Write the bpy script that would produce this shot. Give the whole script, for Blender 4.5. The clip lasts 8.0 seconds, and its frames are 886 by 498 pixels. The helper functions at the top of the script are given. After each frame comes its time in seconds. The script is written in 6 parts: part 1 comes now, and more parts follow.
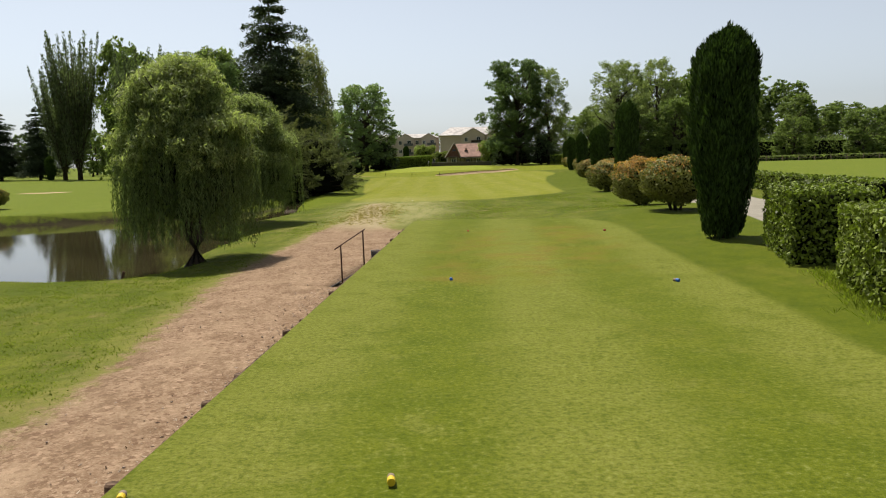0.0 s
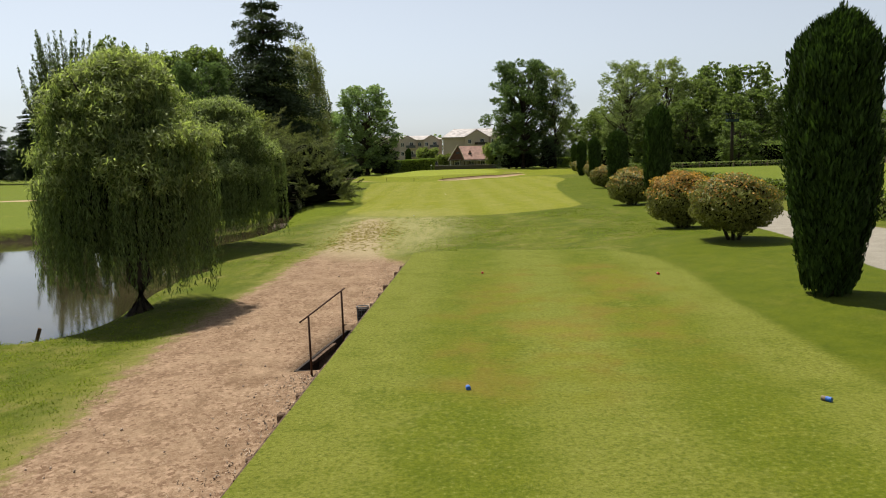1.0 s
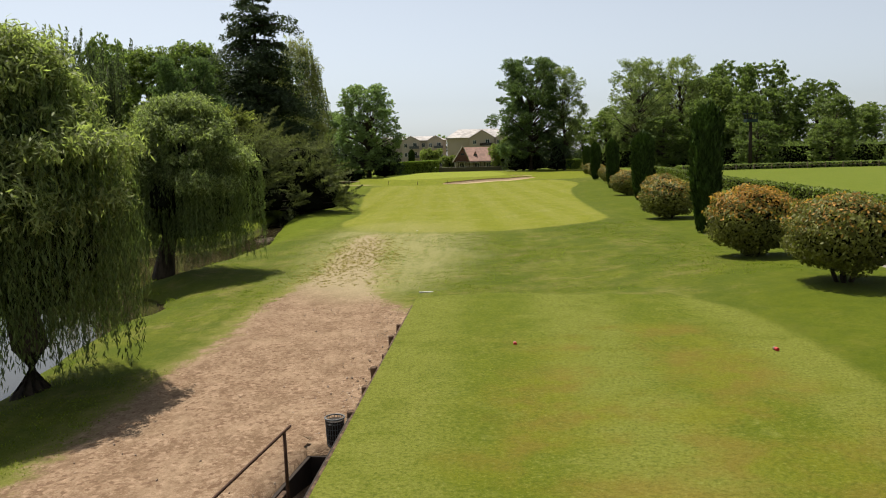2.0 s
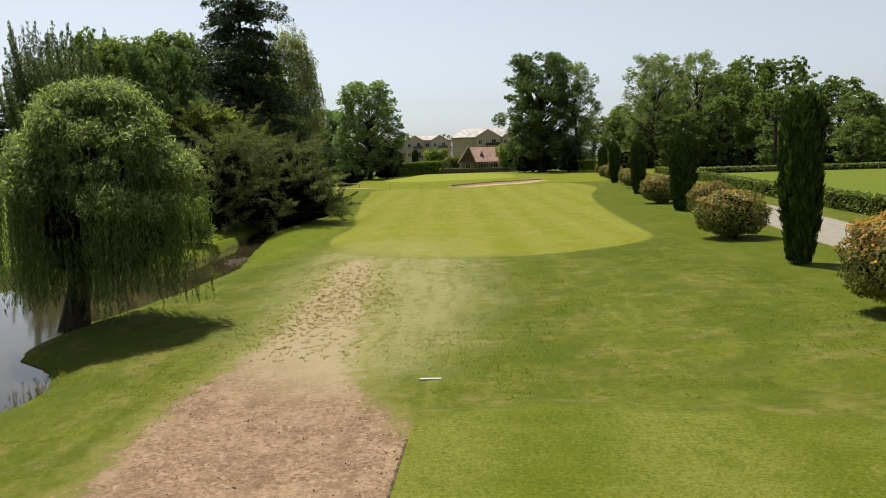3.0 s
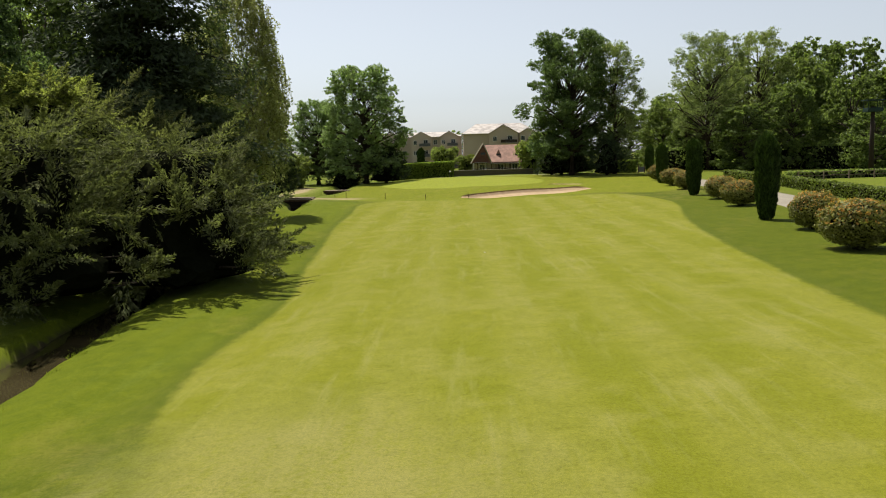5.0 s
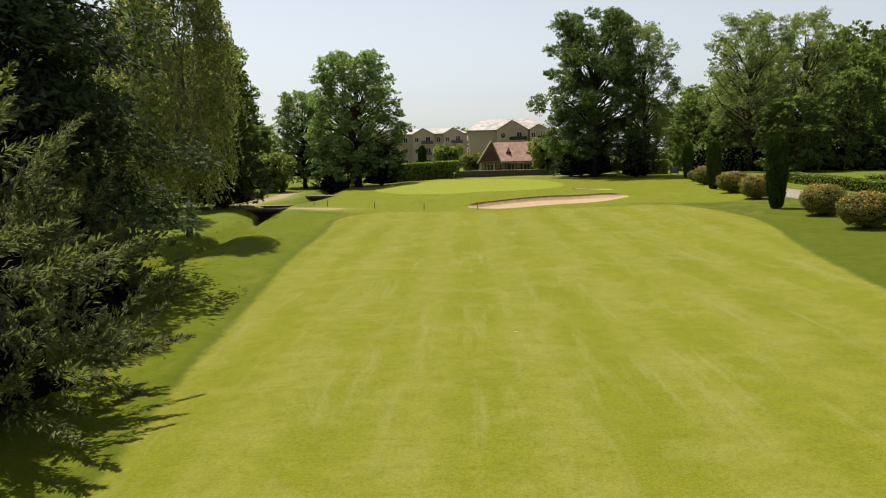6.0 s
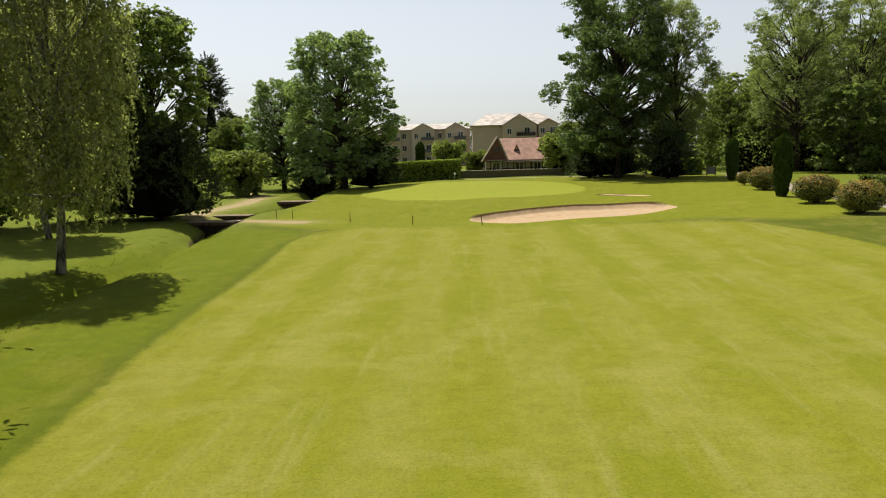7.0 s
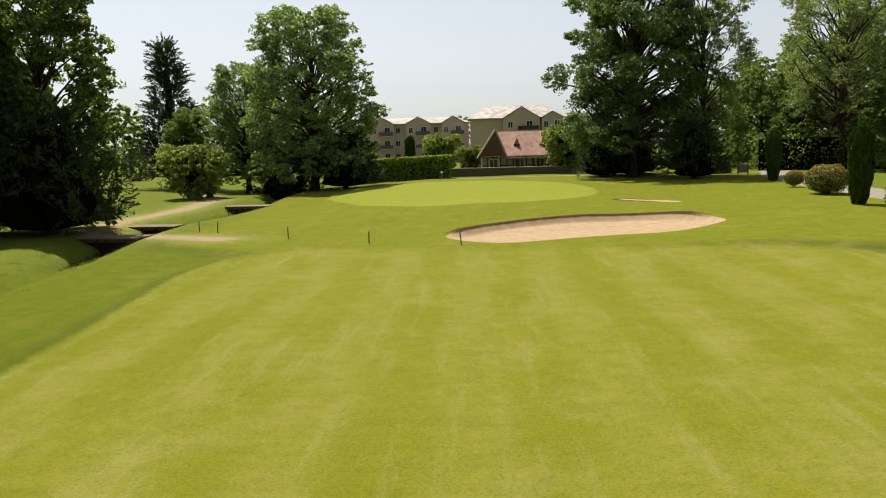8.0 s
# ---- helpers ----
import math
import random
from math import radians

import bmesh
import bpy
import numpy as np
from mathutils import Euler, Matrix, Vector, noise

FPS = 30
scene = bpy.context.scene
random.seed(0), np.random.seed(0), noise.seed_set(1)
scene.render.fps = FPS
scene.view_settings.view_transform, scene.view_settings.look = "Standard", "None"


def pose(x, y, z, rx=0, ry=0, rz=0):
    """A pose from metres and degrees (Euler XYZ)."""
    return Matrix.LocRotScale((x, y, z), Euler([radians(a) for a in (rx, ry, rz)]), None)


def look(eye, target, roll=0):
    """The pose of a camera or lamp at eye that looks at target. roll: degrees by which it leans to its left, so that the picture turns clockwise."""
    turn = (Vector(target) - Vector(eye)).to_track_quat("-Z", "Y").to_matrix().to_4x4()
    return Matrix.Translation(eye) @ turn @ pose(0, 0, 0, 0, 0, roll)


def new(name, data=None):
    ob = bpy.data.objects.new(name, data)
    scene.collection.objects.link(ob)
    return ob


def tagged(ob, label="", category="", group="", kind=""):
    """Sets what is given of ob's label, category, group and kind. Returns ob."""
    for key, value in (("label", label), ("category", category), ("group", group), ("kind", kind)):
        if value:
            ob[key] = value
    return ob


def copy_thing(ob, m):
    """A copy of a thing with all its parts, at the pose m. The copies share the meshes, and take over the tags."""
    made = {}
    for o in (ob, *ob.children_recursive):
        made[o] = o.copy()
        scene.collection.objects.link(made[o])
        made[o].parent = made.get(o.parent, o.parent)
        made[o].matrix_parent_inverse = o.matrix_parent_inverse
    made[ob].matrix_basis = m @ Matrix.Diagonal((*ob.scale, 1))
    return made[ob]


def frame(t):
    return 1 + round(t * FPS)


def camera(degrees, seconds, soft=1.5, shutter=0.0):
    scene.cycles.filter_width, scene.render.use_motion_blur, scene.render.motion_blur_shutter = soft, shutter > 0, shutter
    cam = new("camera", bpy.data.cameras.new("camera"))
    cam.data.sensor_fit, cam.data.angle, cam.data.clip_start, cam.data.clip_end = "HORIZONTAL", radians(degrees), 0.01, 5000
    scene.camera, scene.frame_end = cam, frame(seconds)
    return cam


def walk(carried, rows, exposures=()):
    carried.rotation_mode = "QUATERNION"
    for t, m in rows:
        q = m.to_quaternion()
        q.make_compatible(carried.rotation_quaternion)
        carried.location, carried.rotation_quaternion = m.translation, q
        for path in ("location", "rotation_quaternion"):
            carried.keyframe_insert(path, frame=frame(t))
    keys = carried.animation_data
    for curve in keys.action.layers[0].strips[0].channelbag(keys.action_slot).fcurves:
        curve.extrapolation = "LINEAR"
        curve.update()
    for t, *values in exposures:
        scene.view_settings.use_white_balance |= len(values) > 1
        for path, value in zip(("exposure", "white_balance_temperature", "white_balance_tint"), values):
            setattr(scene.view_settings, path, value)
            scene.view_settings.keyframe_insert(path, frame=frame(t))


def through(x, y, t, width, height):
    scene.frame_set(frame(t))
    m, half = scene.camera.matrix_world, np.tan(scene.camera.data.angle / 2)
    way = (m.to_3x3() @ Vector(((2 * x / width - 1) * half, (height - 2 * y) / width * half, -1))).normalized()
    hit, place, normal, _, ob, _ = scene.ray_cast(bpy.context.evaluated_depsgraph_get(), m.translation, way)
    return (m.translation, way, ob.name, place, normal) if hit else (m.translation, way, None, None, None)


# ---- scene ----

# ---------------------------------------------------------------- camera and its walk
cam = camera(58.5, 8.0, soft=1.1)
PATH = [
    (0.0, -0.009, -0.019, 2.676, -0.436, -6.579, 1.469),
    (0.5, -0.023, 2.929, 3.021, -0.354, -6.55, 1.471),
    (1.0, -0.091, 6.142, 3.289, -0.25, -6.531, 1.474),
    (1.5, -0.183, 9.509, 3.501, -0.127, -6.52, 1.477),
    (2.0, -0.28, 13.152, 3.674, 0.008, -6.519, 1.48),
    (2.5, -0.377, 17.303, 3.824, 0.154, -6.528, 1.482),
    (3.0, -0.475, 22.208, 3.962, 0.306, -6.548, 1.485),
    (3.5, -0.579, 28.049, 4.094, 0.462, -6.578, 1.488),
    (4.0, -0.692, 34.899, 4.225, 0.619, -6.62, 1.491),
    (4.5, -0.813, 42.693, 4.355, 0.776, -6.673, 1.493),
    (5.0, -0.934, 51.234, 4.481, 0.932, -6.739, 1.496),
    (5.5, -1.033, 60.211, 4.597, 1.086, -6.818, 1.499),
    (6.0, -1.073, 69.251, 4.693, 1.237, -6.909, 1.502),
    (6.5, -0.996, 77.995, 4.754, 1.387, -7.015, 1.504),
    (7.0, -0.72, 86.194, 4.764, 1.536, -7.134, 1.507),
    (7.5, -0.137, 93.831, 4.701, 1.685, -7.268, 1.51),
    (8.0, 0.895, 101.272, 4.543, 1.837, -7.416, 1.513),
]
walk(cam, [(t, pose(x, y, z, 90 + pitch, roll, yaw)) for t, x, y, z, yaw, pitch, roll in PATH],
     [(0.0, 0.6, 6450, 10), (4.0, 0.6, 6500, 10), (6.5, 0.66, 6800, 10), (8.0, 0.66, 6850, 10)])

# ---------------------------------------------------------------- world, sun, exposure
SUN_EL, SUN_FROM = 61.5, (-0.53, 0.85)
world = bpy.data.worlds.new("world")
scene.world = world
world.use_nodes = True
wn = world.node_tree.nodes
sky = wn.new("ShaderNodeTexSky")
sky.sky_type = "NISHITA"
sky.sun_disc = False
sky.sun_elevation = radians(SUN_EL)
sky.sun_rotation = math.atan2(SUN_FROM[0], SUN_FROM[1])
sky.altitude = 0
sky.air_density, sky.dust_density, sky.ozone_density = 0.9, 1.2, 1.0
wn["Background"].inputs["Strength"].default_value = 0.08
haze = wn.new("ShaderNodeHueSaturation")
haze.inputs["Saturation"].default_value = 0.32
tint = wn.new("ShaderNodeMix")
tint.data_type, tint.blend_type = "RGBA", "MULTIPLY"
tint.inputs[0].default_value = 1.0
tint.inputs[7].default_value = (0.955, 1.0, 1.045, 1)
world.node_tree.links.new(sky.outputs[0], haze.inputs["Color"])
world.node_tree.links.new(haze.outputs[0], tint.inputs[6])
world.node_tree.links.new(tint.outputs[2], wn["Background"].inputs["Color"])
sun = new("sun", bpy.data.lights.new("sun", "SUN"))
sun.data.energy, sun.data.angle, sun.data.color = 5.0, radians(0.5), (1.0, 0.95, 0.87)
hx = math.cos(radians(SUN_EL))
sun.matrix_world = look((SUN_FROM[0] * hx * 100, SUN_FROM[1] * hx * 100, math.sin(radians(SUN_EL)) * 100), (0, 0, 0))


# ---------------------------------------------------------------- material helpers
class Net:
    """A small wrapper to write node materials in few lines."""

    def __init__(self, name, rough=0.8, spec=0.3):
        self.mat = bpy.data.materials.new(name)
        self.mat.use_nodes = True
        self.nodes, self.links = self.mat.node_tree.nodes, self.mat.node_tree.links
        self.bsdf, self.out = self.nodes["Principled BSDF"], self.nodes["Material Output"]
        self.bsdf.inputs["Roughness"].default_value = rough
        self.bsdf.inputs["Specular IOR Level"].default_value = spec

    def put(self, socket, value):
        if isinstance(value, bpy.types.NodeSocket):
            self.links.new(value, socket)
        elif isinstance(value, (tuple, list)) and len(value) == 3 and socket.type == "RGBA":
            socket.default_value = (*value, 1)
        else:
            socket.default_value = value

    def coords(self, which="Object"):
        return self.nodes.new("ShaderNodeTexCoord").outputs[which]

    def place(self):
        return self.nodes.new("ShaderNodeNewGeometry").outputs["Position"]

    def noise(self, scale, detail=3.0, rough=0.55, vec=None, stretch=None, distort=0.0):
        n = self.nodes.new("ShaderNodeTexNoise")
        n.inputs["Scale"].default_value, n.inputs["Detail"].default_value = scale, detail
        n.inputs["Roughness"].default_value, n.inputs["Distortion"].default_value = rough, distort
        vec = vec if vec is not None else self.place()
        if stretch:
            m = self.nodes.new("ShaderNodeMapping")
            m.inputs["Scale"].default_value = stretch
            self.put(m.inputs["Vector"], vec)
            vec = m.outputs[0]
        self.put(n.inputs["Vector"], vec)
        return n.outputs["Fac"]

    def ramp(self, fac, lo, hi, a=0.0, b=1.0):
        n = self.nodes.new("ShaderNodeMapRange")
        n.interpolation_type = "SMOOTHSTEP"
        for i, v in enumerate((lo, hi, a, b)):
            n.inputs[i + 1].default_value = v
        self.put(n.inputs[0], fac)
        return n.outputs[0]

    def mix(self, fac, a, b, mode="MIX"):
        n = self.nodes.new("ShaderNodeMix")
        n.data_type, n.blend_type = "RGBA", mode
        self.put(n.inputs[0], fac), self.put(n.inputs[6], a), self.put(n.inputs[7], b)
        return n.outputs[2]

    def maths(self, op, a, b=0.0):
        n = self.nodes.new("ShaderNodeMath")
        n.operation = op
        self.put(n.inputs[0], a), self.put(n.inputs[1], b)
        return n.outputs[0]

    def attr(self, name):
        n = self.nodes.new("ShaderNodeAttribute")
        n.attribute_name = name
        return n.outputs["Fac"]

    def island(self):
        return self.nodes.new("ShaderNodeNewGeometry").outputs["Random Per Island"]

    def chance(self):
        return self.nodes.new("ShaderNodeObjectInfo").outputs["Random"]

    def bump(self, height, strength=0.4, distance=0.02):
        n = self.nodes.new("ShaderNodeBump")
        n.inputs["Strength"].default_value, n.inputs["Distance"].default_value = strength, distance
        self.put(n.inputs["Height"], height)
        self.put(self.bsdf.inputs["Normal"], n.outputs[0])
        return n.outputs[0]

    def base(self, colour):
        self.put(self.bsdf.inputs["Base Color"], colour)
        return self.mat


def leaf_material(name, colour, through=0.3, gloss=0.5, scale=0.6, shine=0.06, spread=0.5):
    """Leaves: each with its own shade, light passing through them, larger clumps of fresher and duller growth."""
    n = Net(name, gloss, shine)
    dark, light = tuple(k * (1 - spread) for k in colour), tuple(k * (1 + spread) for k in colour)
    c = n.mix(n.ramp(n.island(), 0.05, 0.95), dark, light)
    c = n.mix(n.ramp(n.noise(scale, 3), 0.38, 0.66, 0.0, 0.5), c, n.mix(n.island(), tuple(k * 0.5 for k in dark), colour))
    c = n.mix(n.ramp(n.chance(), 0.0, 1.0, 0.0, 0.3), c, (light[0] * 1.05, light[1] * 0.95, light[2] * 0.9))
    n.base(c)
    t = n.nodes.new("ShaderNodeBsdfTranslucent")
    n.put(t.inputs["Color"], n.mix(1.0, c, (1.45, 1.65, 0.78), "MULTIPLY"))
    m = n.nodes.new("ShaderNodeMixShader")
    m.inputs[0].default_value = through
    n.links.new(n.bsdf.outputs[0], m.inputs[1])
    n.links.new(t.outputs[0], m.inputs[2])
    n.links.new(m.outputs[0], n.out.inputs[0])
    return n.mat


def plain(name, colour, rough=0.7, metal=0.0, vary=0.25, scale=6.0, bump=0.3, spec=0.3):
    n = Net(name, rough, spec)
    v = n.noise(scale, 4, vec=n.coords())
    w = n.noise(scale * 9, 3, vec=n.coords())
    dark = tuple(c * (1 - vary) for c in colour)
    light = tuple(min(1, c * (1 + vary)) for c in colour)
    n.base(n.mix(n.ramp(v, 0.3, 0.7), n.mix(w, dark, colour), n.mix(w, colour, light)))
    n.bsdf.inputs["Metallic"].default_value = metal
    n.bump(w, bump, 0.01)
    return n.mat


def bark_material(name, dark, light):
    n = Net(name, 0.9, 0.15)
    v = n.noise(7, 5, vec=n.coords(), stretch=(1, 1, 0.22))
    n.base(n.mix(n.ramp(v, 0.35, 0.65), dark, light))
    n.bump(v, 0.8, 0.04)
    return n.mat


def turf_material():
    n = Net("turf", 0.9, 0.03)
    n.bsdf.inputs["Sheen Weight"].default_value = 0.03
    n.bsdf.inputs["Sheen Roughness"].default_value = 0.45
    n.bsdf.inputs["Sheen Tint"].default_value = (0.85, 0.9, 0.55, 1)
    place = n.place()
    sep = n.nodes.new("ShaderNodeSeparateXYZ")
    n.links.new(place, sep.inputs[0])
    px, py = sep.outputs[0], sep.outputs[1]
    fine = n.noise(26, 4, 0.72, place)
    blades = n.noise(85, 3, 0.7, place)
    mid = n.noise(1.7, 4, 0.6, place)
    big = n.noise(0.22, 3, 0.6, place)
    clump = n.noise(6.5, 5, 0.75, place)
    speck = n.noise(15, 5, 0.8, place)
    rag = n.maths("SUBTRACT", n.noise(2.2, 4, 0.65, place), 0.5)
    rag2 = n.maths("MULTIPLY", n.maths("SUBTRACT", n.noise(0.7, 3, 0.6, place), 0.5), 3.0)
    streak = n.noise(1.6, 5, 0.68, place, (1, 0.09, 0))
    drag = n.noise(1.0, 5, 0.7, place, (1.6, 0.22, 0))
    chatter = n.noise(2.0, 3, 0.6, place, (0.25, 1.8, 0))

    def zone(name, soft, wobble=0.6):
        d = n.maths("ADD", n.attr(name), n.maths("MULTIPLY", rag, wobble))
        return n.ramp(d, -soft, soft)

    def swath(across, width, start, soft=0.8):
        """The mower's passes: broad bands, alternately lighter and darker."""
        u = n.maths("ADD", across, n.maths("MULTIPLY", n.maths("SUBTRACT", big, 0.5), 1.1))
        w = n.maths("SINE", n.maths("MULTIPLY", n.maths("SUBTRACT", u, start), math.pi / width))
        return n.ramp(w, -soft, soft)

    def tone(dark, light, dry, dryness):
        c = n.mix(n.ramp(n.mix(0.5, mid, fine), 0.34, 0.66), dark, light)
        return n.mix(n.maths("MULTIPLY", n.ramp(n.noise(0.45, 5, 0.68, place, (1, 0.6, 1)), 0.5, 0.72), dryness), c, dry)

    # rough: greener and longer, with straw-coloured and dark tufts
    rough = tone((0.066, 0.083, 0.007), (0.125, 0.134, 0.013), (0.165, 0.142, 0.045), 0.7)
    rough = n.mix(n.ramp(clump, 0.5, 0.7, 0.0, 0.55), rough, (0.034, 0.054, 0.005))
    rough = n.mix(n.ramp(clump, 0.44, 0.28, 0.0, 0.45), rough, (0.15, 0.165, 0.045))
    rough = n.mix(n.ramp(drag, 0.48, 0.68, 0.0, 0.62), rough, (0.16, 0.157, 0.037))
    rough = n.mix(n.ramp(n.noise(0.6, 5, 0.7, place), 0.52, 0.68, 0.0, 0.65), rough, (0.185, 0.15, 0.058))
    rough = n.mix(n.ramp(n.noise(3.4, 5, 0.75, place), 0.48, 0.64, 0.0, 0.6), rough, (0.042, 0.058, 0.005))
    rough = n.mix(n.ramp(n.noise(0.35, 4, 0.65, place), 0.46, 0.6, 0.0, 0.72), rough, (0.058, 0.078, 0.006))
    verge = tone((0.057, 0.076, 0.004), (0.092, 0.108, 0.0065), (0.14, 0.13, 0.022), 0.45)
    verge = n.mix(n.ramp(clump, 0.5, 0.7, 0.0, 0.4), verge, (0.043, 0.07, 0.0045))
    lush = tone((0.076, 0.1, 0.0035), (0.115, 0.136, 0.006), (0.165, 0.157, 0.024), 0.5)
    lush = n.mix(n.ramp(clump, 0.5, 0.7, 0.0, 0.4), lush, (0.058, 0.084, 0.004))
    lush = n.mix(n.ramp(streak, 0.48, 0.72, 0.0, 0.35), lush, (0.12, 0.15, 0.022))
    far = tone((0.09, 0.118, 0.011), (0.13, 0.155, 0.02), (0.17, 0.165, 0.035), 0.4)
    # fairway: pale lime with passes of the mower, fine cross ripples and bleached streaks
    fair = tone((0.142, 0.15, 0.0115), (0.19, 0.19, 0.021), (0.235, 0.22, 0.065), 0.45)
    fair = n.mix(n.maths("MULTIPLY", swath(px, 1.55, 0.1), 0.4), fair, n.mix(0.5, fair, (0.215, 0.212, 0.06)))
    fair = n.mix(n.maths("MULTIPLY", swath(px, 1.55, 1.65), n.ramp(n.noise(0.11, 3, 0.6, place), 0.38, 0.62, 0.05, 0.48)), fair, (0.135, 0.148, 0.0085))
    fair = n.mix(n.ramp(chatter, 0.52, 0.72, 0.0, 0.4), fair, (0.13, 0.138, 0.011))
    fair = n.mix(n.ramp(n.noise(0.5, 4, 0.65, place), 0.5, 0.68, 0.0, 0.4), fair, (0.225, 0.215, 0.06))
    fair = n.mix(n.ramp(streak, 0.5, 0.76, 0.0, 0.6), fair, (0.235, 0.228, 0.078))
    fair = n.mix(n.ramp(clump, 0.52, 0.72, 0.0, 0.3), fair, (0.11, 0.125, 0.009))
    # tee: finer, brighter, in wide passes along its edge
    tee = tone((0.078, 0.098, 0.0065), (0.113, 0.127, 0.0105), (0.15, 0.138, 0.026), 0.4)
    along = n.maths("ADD", px, n.maths("MULTIPLY", py, -0.05))
    tee = n.mix(n.maths("MULTIPLY", swath(along, 1.8, 0.25, 0.9), 0.72), tee, n.mix(n.ramp(fine, 0.35, 0.65), (0.128, 0.14, 0.019), (0.19, 0.186, 0.045)))
    tee = n.mix(n.ramp(chatter, 0.5, 0.72, 0.0, 0.3), tee, (0.085, 0.105, 0.007))
    tee = n.mix(n.ramp(clump, 0.52, 0.7, 0.0, 0.3), tee, (0.055, 0.078, 0.005))
    tee = n.mix(n.ramp(clump, 0.42, 0.28, 0.0, 0.35), tee, (0.18, 0.185, 0.06))
    patch = n.noise(1.1, 5, 0.7, place)
    tee = n.mix(n.ramp(patch, 0.5, 0.66, 0.0, 0.5), tee, (0.075, 0.094, 0.0055))
    tee = n.mix(n.ramp(patch, 0.46, 0.32, 0.0, 0.45), tee, (0.165, 0.165, 0.036))
    tee = n.mix(n.ramp(speck, 0.5, 0.62, 0.0, 0.45), tee, (0.05, 0.068, 0.005))
    tee = n.mix(n.ramp(speck, 0.44, 0.34, 0.0, 0.45), tee, (0.2, 0.205, 0.07))
    worn = n.maths("MULTIPLY", n.ramp(n.maths("ADD", n.attr("d_worn"), rag2), -0.8, 0.8), n.ramp(n.noise(0.55, 4, 0.6, place), 0.38, 0.62, 0.0, 0.55))
    tee = n.mix(worn, tee, n.mix(n.ramp(n.noise(0.9, 3, 0.6, place), 0.4, 0.6), (0.155, 0.145, 0.014), (0.18, 0.115, 0.026)))
    green = tone((0.185, 0.212, 0.024), (0.222, 0.243, 0.035), (0.235, 0.24, 0.045), 0.3)
    apron = tone((0.108, 0.127, 0.007), (0.17, 0.18, 0.0145), (0.215, 0.19, 0.04), 0.5)
    apron = n.mix(n.ramp(clump, 0.5, 0.72, 0.0, 0.4), apron, (0.085, 0.1, 0.006))
    grass = n.mix(zone("d_far", 3.0), rough, far)
    grass = n.mix(zone("d_lush", 1.5), grass, lush)
    grass = n.mix(zone("d_verge", 1.0), grass, verge)
    grass = n.mix(zone("d_apron", 1.2), grass, apron)
    # straw-dry grass in front of the tee, dragged out in pale streaks
    dry_d = n.maths("ADD", n.attr("d_dry"), rag2)
    straw = n.mix(fine, (0.185, 0.17, 0.068), (0.3, 0.275, 0.135))
    strawy = n.maths("MULTIPLY", n.ramp(dry_d, -2.4, 1.6), n.ramp(n.mix(0.5, drag, clump), 0.34, 0.56, 0.2, 1.0))
    grass = n.mix(strawy, grass, straw)
    pale = n.mix(n.maths("MULTIPLY", strawy, 0.6), fair, n.mix(fine, (0.205, 0.19, 0.06), (0.27, 0.245, 0.105)))
    # shade of the longer standing grass along the fairway's edge, put into the colour
    rim_d = n.maths("ADD", n.attr("d_fair"), n.maths("MULTIPLY", rag, 0.5))
    rim = n.maths("MULTIPLY", n.ramp(rim_d, -0.7, -0.1), n.ramp(n.attr("d_apron"), -1.0, -5.0, 0.0, 0.5))
    grass = n.mix(rim, grass, (0.062, 0.083, 0.006))
    faint = n.ramp(n.maths("ADD", n.attr("d_dry"), rag2), -4.0, -0.5)
    faint = n.maths("MAXIMUM", faint, n.ramp(n.attr("d_apron"), -5.0, -0.5))
    grass = n.mix(n.mix(faint, zone("d_fair", 0.2, 0.6), zone("d_fair", 1.3, 2.2)), grass, pale)
    grass = n.mix(zone("d_tee", 0.2, 0.3), grass, tee)
    grass = n.mix(zone("d_green", 0.35, 0.3), grass, green)
    grass = n.mix(n.ramp(speck, 0.47, 0.6, 0.0, 0.34), grass, n.mix(0.55, grass, (0.012, 0.024, 0.003)))
    grass = n.mix(n.ramp(speck, 0.46, 0.34, 0.0, 0.3), grass, n.mix(0.5, grass, (0.26, 0.27, 0.075)))
    grass = n.mix(n.ramp(blades, 0.36, 0.66, 0.0, 0.55), grass, n.mix(0.6, grass, (0.014, 0.024, 0.003)))
    grass = n.mix(n.ramp(n.noise(9, 4, 0.7, place), 0.5, 0.72, 0.0, 0.42), grass, n.mix(0.5, grass, (0.02, 0.036, 0.003)))
    grass = n.mix(1.0, grass, (1.0, 1.0, 0.88), "MULTIPLY")
    # bare earth and gravel
    peb = n.nodes.new("ShaderNodeTexVoronoi")
    peb.inputs["Scale"].default_value = 42
    n.put(peb.inputs["Vector"], place)
    stone = n.nodes.new("ShaderNodeSeparateColor")
    n.links.new(peb.outputs["Color"], stone.inputs[0])
    earth = n.mix(n.ramp(n.noise(1.3, 5, 0.7, place), 0.36, 0.64), (0.154, 0.0969, 0.0573), (0.246, 0.166, 0.104))
    earth = n.mix(n.ramp(stone.outputs[0], 0.5, 0.95, 0.0, 0.5), earth, (0.307, 0.227, 0.151))
    earth = n.mix(n.ramp(stone.outputs[1], 0.72, 0.95, 0.0, 0.7), earth, (0.137, 0.0874, 0.0502))
    chip = n.nodes.new("ShaderNodeTexVoronoi")
    chip.inputs["Scale"].default_value = 15
    n.put(chip.inputs["Vector"], place)
    flake = n.nodes.new("ShaderNodeSeparateColor")
    n.links.new(chip.outputs["Color"], flake.inputs[0])
    earth = n.mix(n.ramp(flake.outputs[0], 0.7, 0.95, 0.0, 0.6), earth, (0.324, 0.224, 0.147))
    earth = n.mix(n.ramp(flake.outputs[1], 0.74, 0.96, 0.0, 0.75), earth, (0.102, 0.0566, 0.033))
